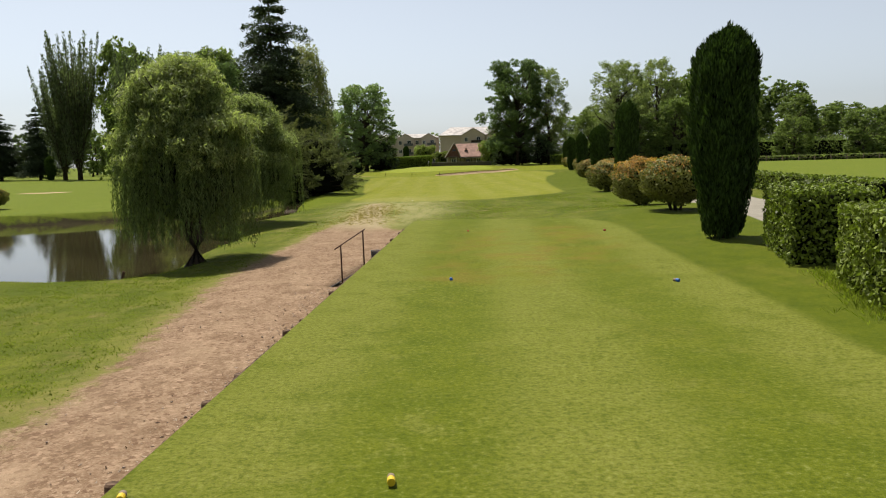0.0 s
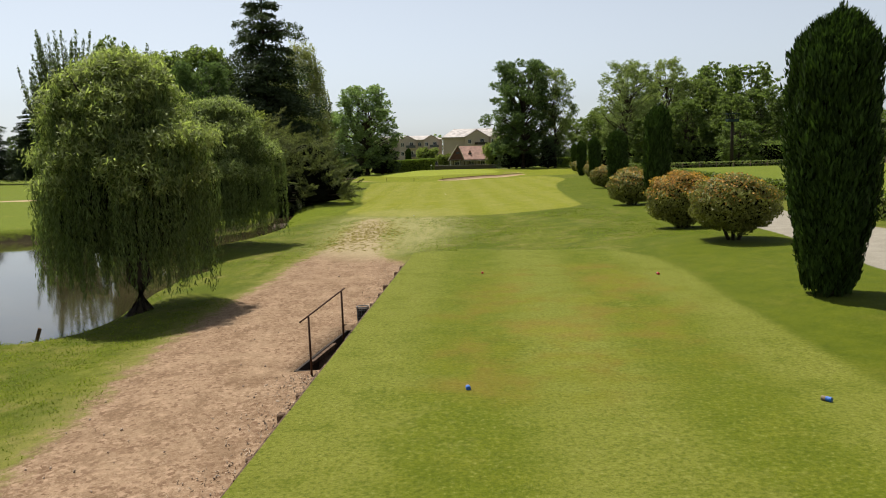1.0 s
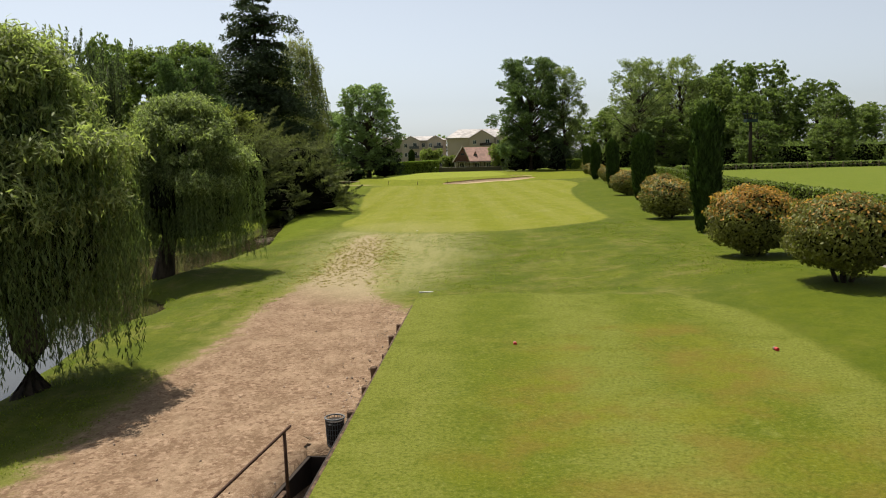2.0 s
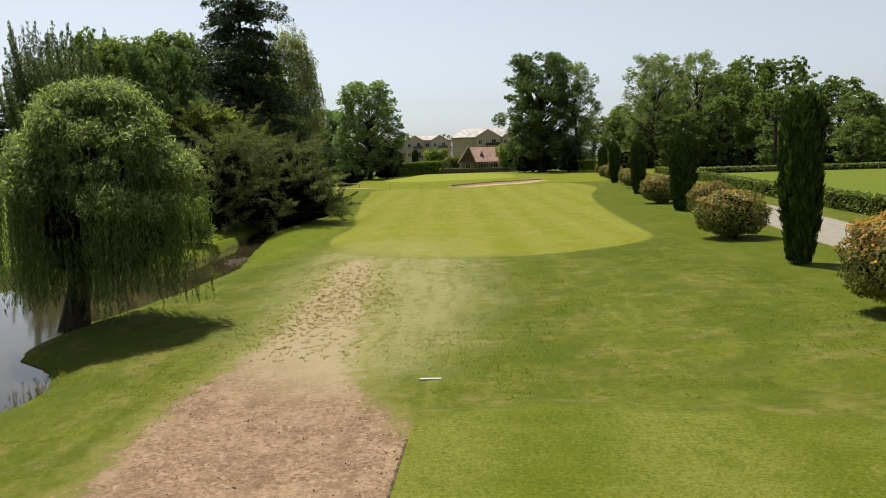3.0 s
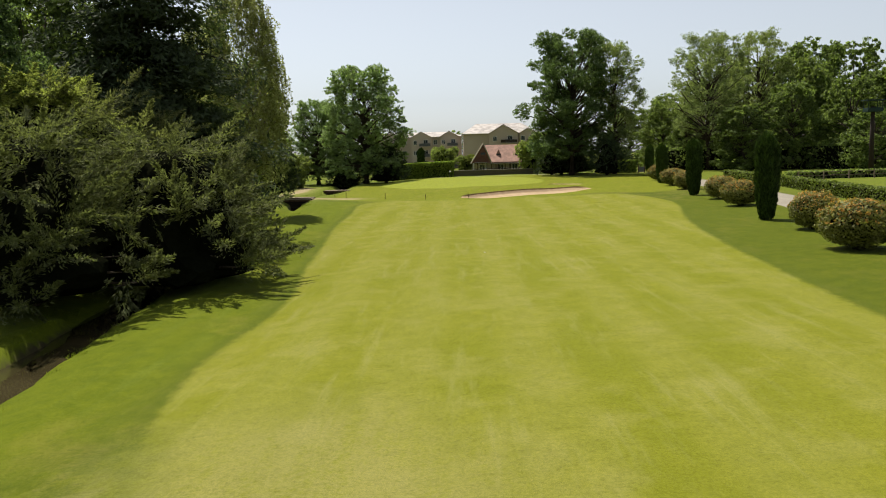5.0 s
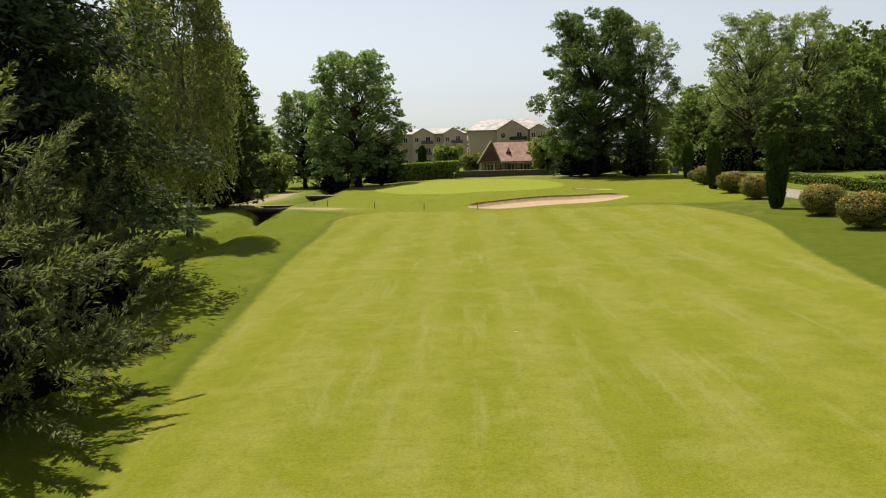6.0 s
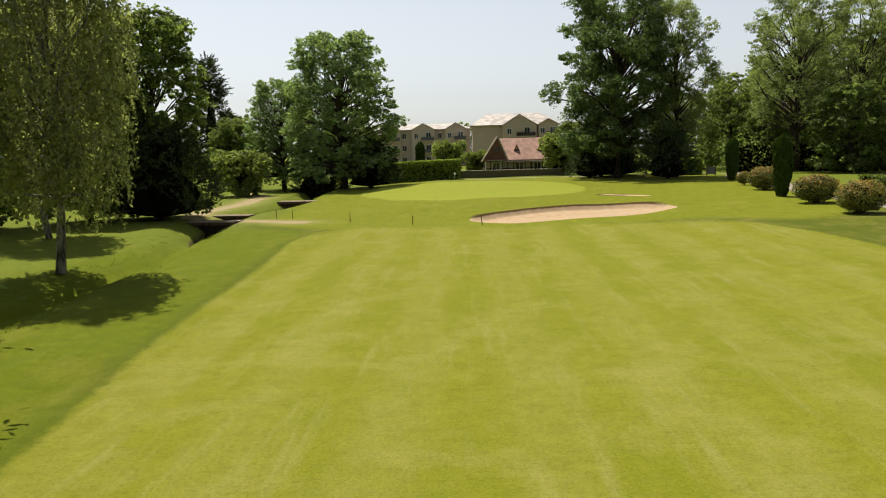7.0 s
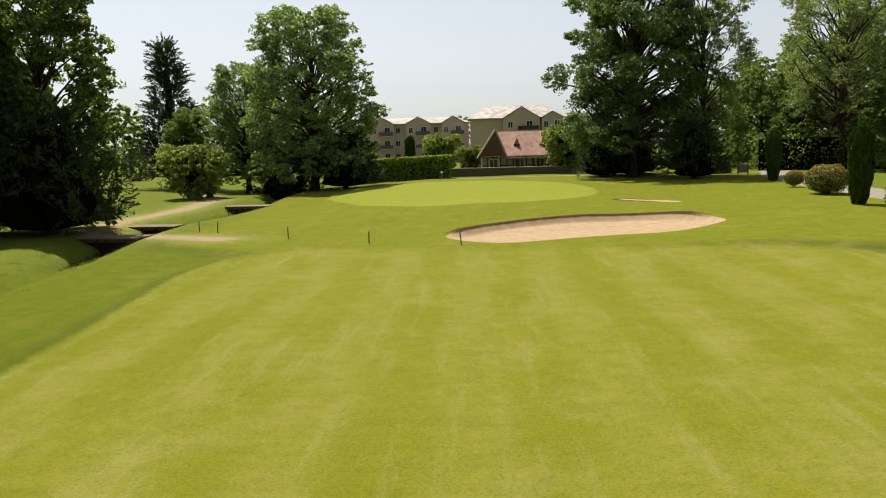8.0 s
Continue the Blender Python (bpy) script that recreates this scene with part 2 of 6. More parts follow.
    earth = n.mix(n.ramp(n.noise(9, 5, 0.75, place), 0.46, 0.62, 0.0, 0.4), earth, (0.12, 0.0708, 0.0425))
    earth = n.mix(n.ramp(n.noise(0.8, 4, 0.6, place), 0.5, 0.7, 0.0, 0.4), earth, (0.275, 0.195, 0.122))
    earth = n.mix(n.ramp(n.noise(2.3, 5, 0.75, place, (1, 0.5, 1)), 0.48, 0.66, 0.0, 0.55), earth, (0.121, 0.0755, 0.043))
    earth = n.mix(n.ramp(n.attr("d_dry"), -3.0, 0.6, 0.0, 0.8), earth, n.mix(fine, (0.215, 0.175, 0.092), (0.32, 0.265, 0.155)))
    dd = n.maths("ADD", n.attr("d_dirt"), n.maths("ADD", n.maths("MULTIPLY", rag, 1.6), n.maths("MULTIPLY", n.maths("SUBTRACT", fine, 0.5), 0.9)))
    in_dry = n.ramp(n.attr("d_dry"), -0.6, 0.8)
    dd = n.maths("ADD", dd, n.maths("MULTIPLY", in_dry, n.maths("ADD", 0.05, n.maths("MULTIPLY", n.maths("SUBTRACT", n.noise(3, 5, 0.75, place), 0.5), 4.0))))
    is_dirt = n.ramp(dd, -0.3, 0.3)
    grass = n.mix(n.ramp(dd, -1.0, -0.1, 0.0, 0.42), grass, n.mix(fine, (0.158, 0.145, 0.0297), (0.224, 0.191, 0.0713)))
    c = n.mix(is_dirt, grass, earth)
    # bank mud at the water
    mud_d = n.maths("ADD", n.attr("d_water"), n.maths("MULTIPLY", rag, 0.5))
    c = n.mix(n.ramp(mud_d, -0.3, -0.08), c, n.mix(mid, (0.0231, 0.0185, 0.0095), (0.0594, 0.0495, 0.0238)))
    # sand
    sand = n.mix(n.ramp(mid, 0.3, 0.7), (0.297, 0.211, 0.128), (0.356, 0.264, 0.166))
    sand = n.mix(n.ramp(fine, 0.4, 0.7, 0.0, 0.35), sand, (0.224, 0.165, 0.098))
    c = n.mix(n.ramp(n.maths("ADD", n.attr("d_sand"), n.maths("MULTIPLY", rag, 0.15)), -0.05, 0.05), c, sand)
    # far lip: brown soil and grass, the overhang's shade included in the colour
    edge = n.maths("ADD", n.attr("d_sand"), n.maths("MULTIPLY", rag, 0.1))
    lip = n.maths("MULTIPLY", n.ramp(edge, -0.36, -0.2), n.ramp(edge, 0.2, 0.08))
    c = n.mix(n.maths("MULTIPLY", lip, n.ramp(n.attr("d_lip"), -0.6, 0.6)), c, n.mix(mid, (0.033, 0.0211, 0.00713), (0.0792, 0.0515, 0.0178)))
    # tarmac of the cart path
    tar = n.mix(n.ramp(mid, 0.3, 0.7), (0.198, 0.178, 0.14), (0.244, 0.221, 0.178))
    tar = n.mix(n.ramp(fine, 0.45, 0.7, 0.0, 0.5), tar, (0.165, 0.145, 0.113))
    is_tar = n.ramp(n.maths("ADD", n.attr("d_cart"), n.maths("MULTIPLY", rag, 0.2)), -0.06, 0.06)
    c = n.mix(is_tar, c, tar)
    n.base(c)
    height = n.mix(is_dirt, n.mix(0.5, fine, blades), n.maths("MULTIPLY", peb.outputs["Distance"], -0.8))
    height = n.mix(0.45, height, mid)
    n.bump(height, 0.55, 0.05)
    return n.mat


def water_material():
    n = Net("pond_water", 0.04, 0.5)
    n.bsdf.inputs["IOR"].default_value = 1.33
    place = n.place()
    murk = n.noise(0.25, 3, 0.6, place)
    n.base(n.mix(n.ramp(murk, 0.3, 0.7), (0.022, 0.018, 0.008), (0.04, 0.033, 0.015)))
    n.bump(n.mix(0.4, n.noise(2.2, 3, 0.6, place), n.noise(9, 2, 0.5, place)), 0.04, 0.03)
    return n.mat


M = dict(
    turf=turf_material(),
    water=water_material(),
    # same willow leaf twice: lit tone for the caps, shaded tone for strands
    willow=leaf_material("willow_lit_leaves", (0.21, 0.24, 0.1), 0.45, 0.5, 1.0),
    strands=leaf_material("willow_shaded_leaves", (0.105, 0.135, 0.05), 0.34, 0.5, 1.0),
    thuja=leaf_material("thuja_sprays", (0.2, 0.215, 0.075), 0.42, 0.8, 0.5, 0.03),
    oak=leaf_material("oak_leaves", (0.08, 0.115, 0.05), 0.5),
    maple=leaf_material("maple_leaves", (0.19, 0.245, 0.12), 0.52),
    airy=leaf_material("ash_leaves", (0.17, 0.2, 0.09), 0.52),
    wood=leaf_material("woodland_leaves", (0.125, 0.16, 0.056), 0.52),
    fir=leaf_material("fir_needles", (0.045, 0.062, 0.031), 0.22, 0.7),
    yew=leaf_material("yew_needles", (0.125, 0.135, 0.064), 0.3, 0.8, 0.5, 0.03),
    birch=leaf_material("birch_leaves", (0.19, 0.197, 0.1), 0.5, 0.6, 0.8),
    bamboo=leaf_material("bamboo_leaves", (0.2, 0.23, 0.08), 0.5, 0.55, 0.8),
    poplar=leaf_material("poplar_leaves", (0.09, 0.11, 0.062), 0.4),
    cypress=leaf_material("cypress_needles", (0.034, 0.058, 0.013), 0.18, 0.6, 1.5),
    photinia=leaf_material("photinia_leaves", (0.13, 0.135, 0.036), 0.24, 0.5, 2.0, 0.12, 0.6),
    shoots=leaf_material("photinia_shoots", (0.34, 0.19, 0.05), 0.3, 0.6, 2.0),
    hedge=leaf_material("hedge_leaves", (0.115, 0.148, 0.02), 0.2, 0.55, 2.5, 0.15, 0.6),
    laurel=leaf_material("laurel_leaves", (0.16, 0.21, 0.042), 0.38, 0.55, 0.9),
    # near-black, for hulls that stand in for the shade inside foliage
    core=plain("inner_shade", (0.007, 0.008, 0.004), 1.0, vary=0.4, spec=0.0, bump=1.0),
    bark=bark_material("bark", (0.0249, 0.0185, 0.0128), (0.0781, 0.0604, 0.0426)),
    willowbark=bark_material("willow_bark", (0.0213, 0.0156, 0.0106), (0.071, 0.0532, 0.0355)),
    birchbark=bark_material("birch_bark", (0.0568, 0.0497, 0.0426), (0.298, 0.277, 0.241)),
    timber=bark_material("old_timber", (0.045, 0.027, 0.017), (0.125, 0.078, 0.048)),
    rust=plain("rusty_iron", (0.0604, 0.0284, 0.0156), 0.8, 0.4, 0.5, 20),
    concrete=plain("weathered_concrete", (0.256, 0.22, 0.177), 0.9, 0, 0.2, 5),
    # mottled near-black brown: pit boards, bin liner, mast pole, bridge panels
    pit=plain("dark_brown", (0.0249, 0.017, 0.0114), 0.9, 0, 0.4, 5),
    planks=plain("worn_planks", (0.177, 0.135, 0.0887), 0.9, 0, 0.3, 4),
    wall=plain("cream_render", (0.44, 0.35, 0.275), 0.9, 0, 0.08, 0.4, 0.1),
    wall2=plain("pale_render", (0.44, 0.365, 0.3), 0.9, 0, 0.08, 0.4, 0.1),
    oldwall=plain("plaster_infill", (0.391, 0.334, 0.263), 0.9, 0, 0.15, 1.2),
    beam=plain("dark_oak_beam", (0.0426, 0.027, 0.017), 0.85, 0, 0.3, 6),
    tile=plain("clay_roof_tiles", (0.256, 0.146, 0.106), 0.8, 0, 0.5, 1.1),
    tile_dark=plain("old_tile_hanging", (0.142, 0.0674, 0.0461), 0.85, 0, 0.35, 1.5),
    tile2=plain("pale_roof_tiles", (0.3, 0.265, 0.235), 0.5, 0, 0.7, 0.7, 0.3, 0.4),
    glass=plain("dark_window_glass", (0.03, 0.035, 0.04), 0.08, 0, 0.2, 1, 0.0, 0.6),
    stone=plain("rubble_stone", (0.114, 0.0959, 0.0674), 0.9, 0, 0.35, 2.5, 0.6),
    white=plain("white_paint", (0.66, 0.65, 0.6), 0.5, 0, 0.08, 10),
    dull_white=plain("weathered_white_plate", (0.36, 0.355, 0.31), 0.8, 0, 0.2, 10),
    blue=plain("blue_paint", (0.0213, 0.0994, 0.355), 0.45, 0, 0.15, 10),
    yellow=plain("yellow_paint", (0.511, 0.355, 0.0142), 0.5, 0, 0.12, 10),
    red=plain("red_paint", (0.391, 0.0284, 0.0213), 0.5, 0, 0.15, 10),
    grey=plain("grey_painted_steel", (0.114, 0.117, 0.114), 0.6, 0.2, 0.2, 8),
    green_steel=plain("dark_green_steel", (0.00852, 0.0249, 0.0199), 0.6, 0.1, 0.3, 8),
)


# ---------------------------------------------------------------- mesh helpers
def mesh_of(name, verts, faces, smooth=False):
    me = bpy.data.meshes.new(name)
    verts, faces = np.asarray(verts, dtype=np.float32), np.asarray(faces, dtype=np.int32)
    k = faces.shape[1]
    me.vertices.add(len(verts))
    me.vertices.foreach_set("co", verts.ravel())
    me.loops.add(faces.size)
    me.loops.foreach_set("vertex_index", faces.ravel())
    me.polygons.add(len(faces))
    me.polygons.foreach_set("loop_start", np.arange(0, faces.size, k, dtype=np.int32))
    me.polygons.foreach_set("use_smooth", np.full(len(faces), smooth))
    me.update(calc_edges=True)
    return me


def child(name, me, material, parent, label=""):
    ob = new(name, me)
    if not me.materials:
        me.materials.append(material)
    ob.parent = parent
    if label:
        tagged(ob, label)
    return ob


def part(name, bm, material, parent, label="", smooth=False):
    me = bpy.data.meshes.new(name)
    bm.to_mesh(me)
    bm.free()
    for p in me.polygons:
        p.use_smooth = smooth
    return child(name, me, material, parent, label)


def thing(name, x, y, z, label, category, group="", turn=0.0, kind=""):
    ob = new(name)
    ob.matrix_world = pose(x, y, z, 0, 0, turn)
    ob.empty_display_size = 0.3
    return tagged(ob, label, category, group, kind)


def box(bm, x0, y0, z0, x1, y1, z1, bevel=0.0):
    made = bmesh.ops.create_cube(bm, size=1)
    bmesh.ops.transform(bm, matrix=Matrix.LocRotScale(((x0 + x1) / 2, (y0 + y1) / 2, (z0 + z1) / 2), None, (x1 - x0, y1 - y0, z1 - z0)), verts=made["verts"])
    if bevel:
        edges = {e for v in made["verts"] for e in v.link_edges}
        bmesh.ops.bevel(bm, geom=list(edges), offset=bevel, segments=2, affect="EDGES", profile=0.6)
    return bm


def tube(bm, points, radii, sides=8):
    """A tapered tube along points, closed at its ends."""
    rings = []
    pts = [Vector(p) for p in points]
    for i, (p, r) in enumerate(zip(pts, radii)):
        d = (pts[min(i + 1, len(pts) - 1)] - pts[max(i - 1, 0)]).normalized()
        q = d.to_track_quat("Z", "Y")
        rings.append([bm.verts.new(p + q @ Vector((math.cos(a) * r, math.sin(a) * r, 0))) for a in (2 * math.pi * k / sides for k in range(sides))])
    for a, b in zip(rings, rings[1:]):
        for k in range(sides):
            bm.faces.new((a[k], a[(k + 1) % sides], b[(k + 1) % sides], b[k]))
    bm.faces.new(rings[0][::-1])
    bm.faces.new(rings[-1])
    return bm


def cards(at, along, across, length, width):
    """Leaves: one pointed four-cornered blade each, at given places, with its own length and breadth. Returns verts, faces."""
    a, b = along * (length[:, None] / 2), across * (width[:, None] / 2)
    v = np.stack([at - a, at + b - a * 0.15, at + a, at - b - a * 0.15], 1).reshape(-1, 3)
    return v, np.arange(len(v)).reshape(-1, 4)


def unit(v):
    return v / np.maximum(np.linalg.norm(v, axis=1, keepdims=True), 1e-6)


def leaf_cloud(rng, at, out, length, width, droop=0.0, spread=1.0):
    """Leaves round the places at, facing roughly out; droop turns their tips down."""
    n = len(at)
    normal = unit(out + rng.normal(0, 0.55 * spread, (n, 3)))
    along = rng.normal(0, 1, (n, 3))
    along[:, 2] -= droop
    along = unit(along - normal * (along * normal).sum(1, keepdims=True))
    across = np.cross(normal, along)
    size = rng.uniform(0.65, 1.35, n)
    return cards(at, along, across, length * size, width * size)


# ---------------------------------------------------------------- the lie of the land
XN = np.array([-200, -60, -26, -14, -9, -4, 2, 9, 16, 25, 60, 200.0])
YN = np.array([-60, 20, 34, 45, 60, 85, 110, 145, 165, 185, 205, 250, 400.0])
LAND = np.array([
    [-.6, -.6, -.6, -.9, -.85, -.7, -.2, .1, .2, .3, .3, .3],
    [-.6, -.6, -.6, -.9, -.9, -.7, -.3, .12, .2, .3, .3, .3],
    [-.6, -.6, -.6, -1., -.9, -.65, -.45, .2, .3, .3, .3, .3],
    [-.6, -.6, -.6, -.8, -.85, -.6, -.5, -.15, .0, .2, .3, .3],
    [-.6, -.6, -.6, -.9, -.85, -.5, -.35, -.2, -.1, .1, .3, .3],
    [-.6, -.6, -.5, -.8, -1., -.6, -.55, -.4, -.1, .1, .3, .3],
    [-.5, -.5, -.3, -.4, -.7, -.6, -.6, -.4, -.1, .2, .4, .4],
    [-.4, -.4, -.2, -.4, -.5, -.6, -.5, -.2, .2, .4, .5, .5],
    [-.4, -.4, -.6, -.6, -.3, -.1, .1, .1, .2, .45, .5, .5],
    [-.4, -.4, -.5, -.1, .4, .7, .75, .7, .5, .5, .6, .6],
    [-.4, -.4, -.4, -.2, .1, .3, .3, .4, .4, .5, .6, .6],
    [-.4, -.4, -.4, -.2, .1, .3, .3, .4, .4, .5, .6, .6],
    [0, 0, 0, 0, .1, .3, .3, .4, .4, .5, .6, .6]])
WATER = -1.4
FAIRWAY = [(-3.3, 58.6), (0, 56.7), (2.5, 56.3), (5.4, 57.2), (7.8, 58.4), (9.9, 61.5), (10.2, 66), (11.2, 77.5), (12.5, 92), (14.4, 105), (17, 115), (18, 121),
           (17.4, 128), (15.5, 134), (8, 138.5), (0, 140), (-5, 142), (-9.8, 141), (-11.5, 135), (-10.6, 125), (-10.3, 112), (-9, 97), (-8.6, 90), (-7.2, 80), (-8, 72), (-7, 65), (-5, 60)]
GREEN = [(-13.5, 178), (-10, 170), (-7.5, 166.5), (-3, 162.5), (4, 162.5), (9, 165), (12, 169), (12.5, 176), (9, 183), (2, 187), (-6, 188), (-12, 185)]
TEE = [(-6, -20), (5.6, -20), (5.65, 9), (6.0, 16), (6.3, 23), (6.9, 30.5), (5.6, 33.6), (2.4, 34.2), (0.5, 34.6), (-1.1, 33.8), (-6, 33)]
DIRT = [(-5.8, -20), (-5.7, 10), (-5.6, 13), (-6.2, 19), (-6.6, 24), (-6.4, 29), (-5.9, 33), (-6, 37.3), (-5.2, 42), (-5.4, 49), (-5.7, 58), (-3.4, 58), (-3.1, 49), (-3.0, 42), (-2.6, 38), (-1.6, 36), (-1, 34), (-2, 20), (-4, -20)]
DRY = [(-5.5, 42), (-6, 50), (-6.6, 58), (-6, 65), (-3.2, 67), (-0.2, 63), (0.6, 56), (0.2, 48), (-0.5, 42), (-2.2, 38)]
APRON = [(-16, 141), (0, 139.5), (14, 137), (22, 131), (29, 150), (33, 185), (30, 203), (-14, 205), (-18, 180), (-17, 155)]
LUSH = [(-21, 61), (-11, 58), (-8.5, 62), (-7.5, 76), (-9, 95), (-11, 125), (-10.5, 141), (-21, 140)]
VERGE = [(4, -20), (5, 9), (6, 30), (9, 36), (11, 50), (11, 75), (13, 95), (18, 125), (24, 125), (24, 100), (14, 40), (12, -20)]
WORN = [(-0.6, 16), (0.0, 22), (1.2, 28.5), (4, 31), (5.9, 28), (5.2, 22), (3.4, 17)]
SAND = [(-1.3, 146.3), (1.4, 142), (5.8, 141.8), (10.2, 142), (13.2, 142.6), (15.5, 145.2), (13.5, 149.4), (8.7, 151.2), (3.3, 150.5)]
POND = [(-90, 31), (-40, 29), (-22, 28.2), (-15.6, 27.8), (-11.3, 26.4), (-10.3, 28), (-10.6, 32), (-11.2, 38), (-10.2, 40), (-11.3, 42.5), (-13.2, 44), (-13.3, 47), (-12.3, 51), (-11.8, 56), (-11.4, 60),
        (-11.5, 63), (-12.2, 67), (-13.1, 74.6), (-14.2, 75), (-14.3, 71.5), (-14.1, 67.5), (-14.3, 64.5), (-16.5, 61.5), (-20, 60), (-23, 60), (-28, 57.5), (-33, 55), (-45, 52), (-90, 50)]
STREAM = [(-13.65, 74), (-14.3, 80), (-15.3, 90), (-16.2, 100), (-16.8, 108), (-17.2, 118), (-17.4, 128), (-19, 138), (-20.6, 147), (-21.8, 158), (-19.8, 173.5), (-21, 195)]
CART = [(11.5, -20), (12.4, 10), (13.3, 27), (14.2, 34), (15, 40), (17.3, 54), (19, 66), (20.6, 80), (22.4, 92), (25, 110), (27.5, 130), (29, 150), (31, 170), (34, 187), (40, 203), (60, 215)]
LEFT_PATH = [(-13.5, 146), (-18, 147.6), (-24, 152), (-26, 162), (-25.2, 173), (-26, 184), (-30, 192)]
BUNKER_FAR = [(-51, 99), (-47, 100), (-46, 102.5), (-50, 104), (-55, 102)]


def seg_dist(px, py, pts, closed):
    best = np.full(px.shape, 1e9)
    n = len(pts)
    for i in range(n if closed else n - 1):
        (ax, ay), (bx, by) = pts[i], pts[(i + 1) % n]
        dx, dy = bx - ax, by - ay
        k = np.clip(((px - ax) * dx + (py - ay) * dy) / (dx * dx + dy * dy), 0, 1)
        best = np.minimum(best, np.hypot(px - ax - k * dx, py - ay - k * dy))
    return best


def rounded(pts, times=2):
    for _ in range(times):
        q = []
        for (ax, ay), (bx, by) in zip(pts, pts[1:] + pts[:1]):
            q += [(ax * .75 + bx * .25, ay * .75 + by * .25), (ax * .25 + bx * .75, ay * .25 + by * .75)]
        pts = q
    return pts


def inside(px, py, pts):
    hit = np.zeros(px.shape, bool)
    for (ax, ay), (bx, by) in zip(pts, pts[1:] + pts[:1]):
        if ay != by:
            hit ^= ((ay > py) != (by > py)) & (px < (bx - ax) * (py - ay) / (by - ay) + ax)
    return hit


def area(px, py, pts, times=2):
    """Signed distance to an outline: above nought within it."""
    pts = rounded(pts, times) if times else pts
    d = seg_dist(px, py, pts, True)
    return np.where(inside(px, py, pts), d, -d)


def ease(a, b, v):
    q = np.clip((v - a) / (b - a), 0, 1)
    return q * q * (3 - 2 * q)


def edge_x(y):
    """The timber edge along the tee."""
    return -3.2 + 0.0625 * np.clip(y, -30, 34)


def pit_taper(y):
    """How far the outer side of the sunken steps draws in towards their far end."""
    return 0.36 * np.clip((y - 20.9) / 3.7, 0, 1)


def shallow(y):
    """Where the stream bed rises into a grassy dip."""
    return 0.85 * ease(96, 102, y) * (1 - ease(136, 141, y))


def water_d(x, y):
    w = np.interp(y, [74, 90, 108, 125, 160, 200], [0.6, 0.6, 0.75, 0.5, 0.45, 0.4])
    return np.maximum(area(x, y, POND, 1), w - seg_dist(x, y, STREAM, False))


def land(x, y, tee_side=None):
    """Height of the ground at (x, y), arrays."""
    x, y = np.asarray(x, float), np.asarray(y, float)
    i, j = np.clip(np.searchsorted(XN, x) - 1, 0, len(XN) - 2), np.clip(np.searchsorted(YN, y) - 1, 0, len(YN) - 2)
    u, v = ease(XN[i], XN[i + 1], x), ease(YN[j], YN[j + 1], y)
    z = (LAND[j, i] * (1 - u) + LAND[j, i + 1] * u) * (1 - v) + (LAND[j + 1, i] * (1 - u) + LAND[j + 1, i + 1] * u) * v
    on = x > edge_x(y) if tee_side is None else tee_side
    d = area(x, y, TEE, 0)
    z = np.where(on & (y < 40), z + (0 - z) * ease(-2.2, 0.2, np.where(x < 0.5, np.minimum(34.2 - y, 3), d)), z)
    dw = water_d(x, y)
    soft = np.where((x < -13.4) & (y > 48) & (y < 79), 0.1, 0.4)
    bed = WATER - 0.5 + shallow(y)
    z = np.where(dw > -2.2, z + (bed - z) * (soft * ease(-2.2, 0, dw) + (1 - soft) * ease(-0.4, 0.2, dw)), z)
    hole = (x - edge_x(y) > -1.13 + pit_taper(y)) & ~on & (y > 20.89) & (y < 24.59)
    z = np.where(hole, -1.3, z)
    ds = area(x, y, SAND)
    z = z + np.where(ds > -2, -0.2 * ease(-0.05, 0.6, ds) - 0.24 * ease(-0.1, 0.5, ds) * ease(145.5, 148, y) + 0.2 * ease(-3, 0, ds) * ease(145.5, 149, y), 0)
    return z


def ground_z(x, y):
    return float(land(np.array([x]), np.array([y]))[0])


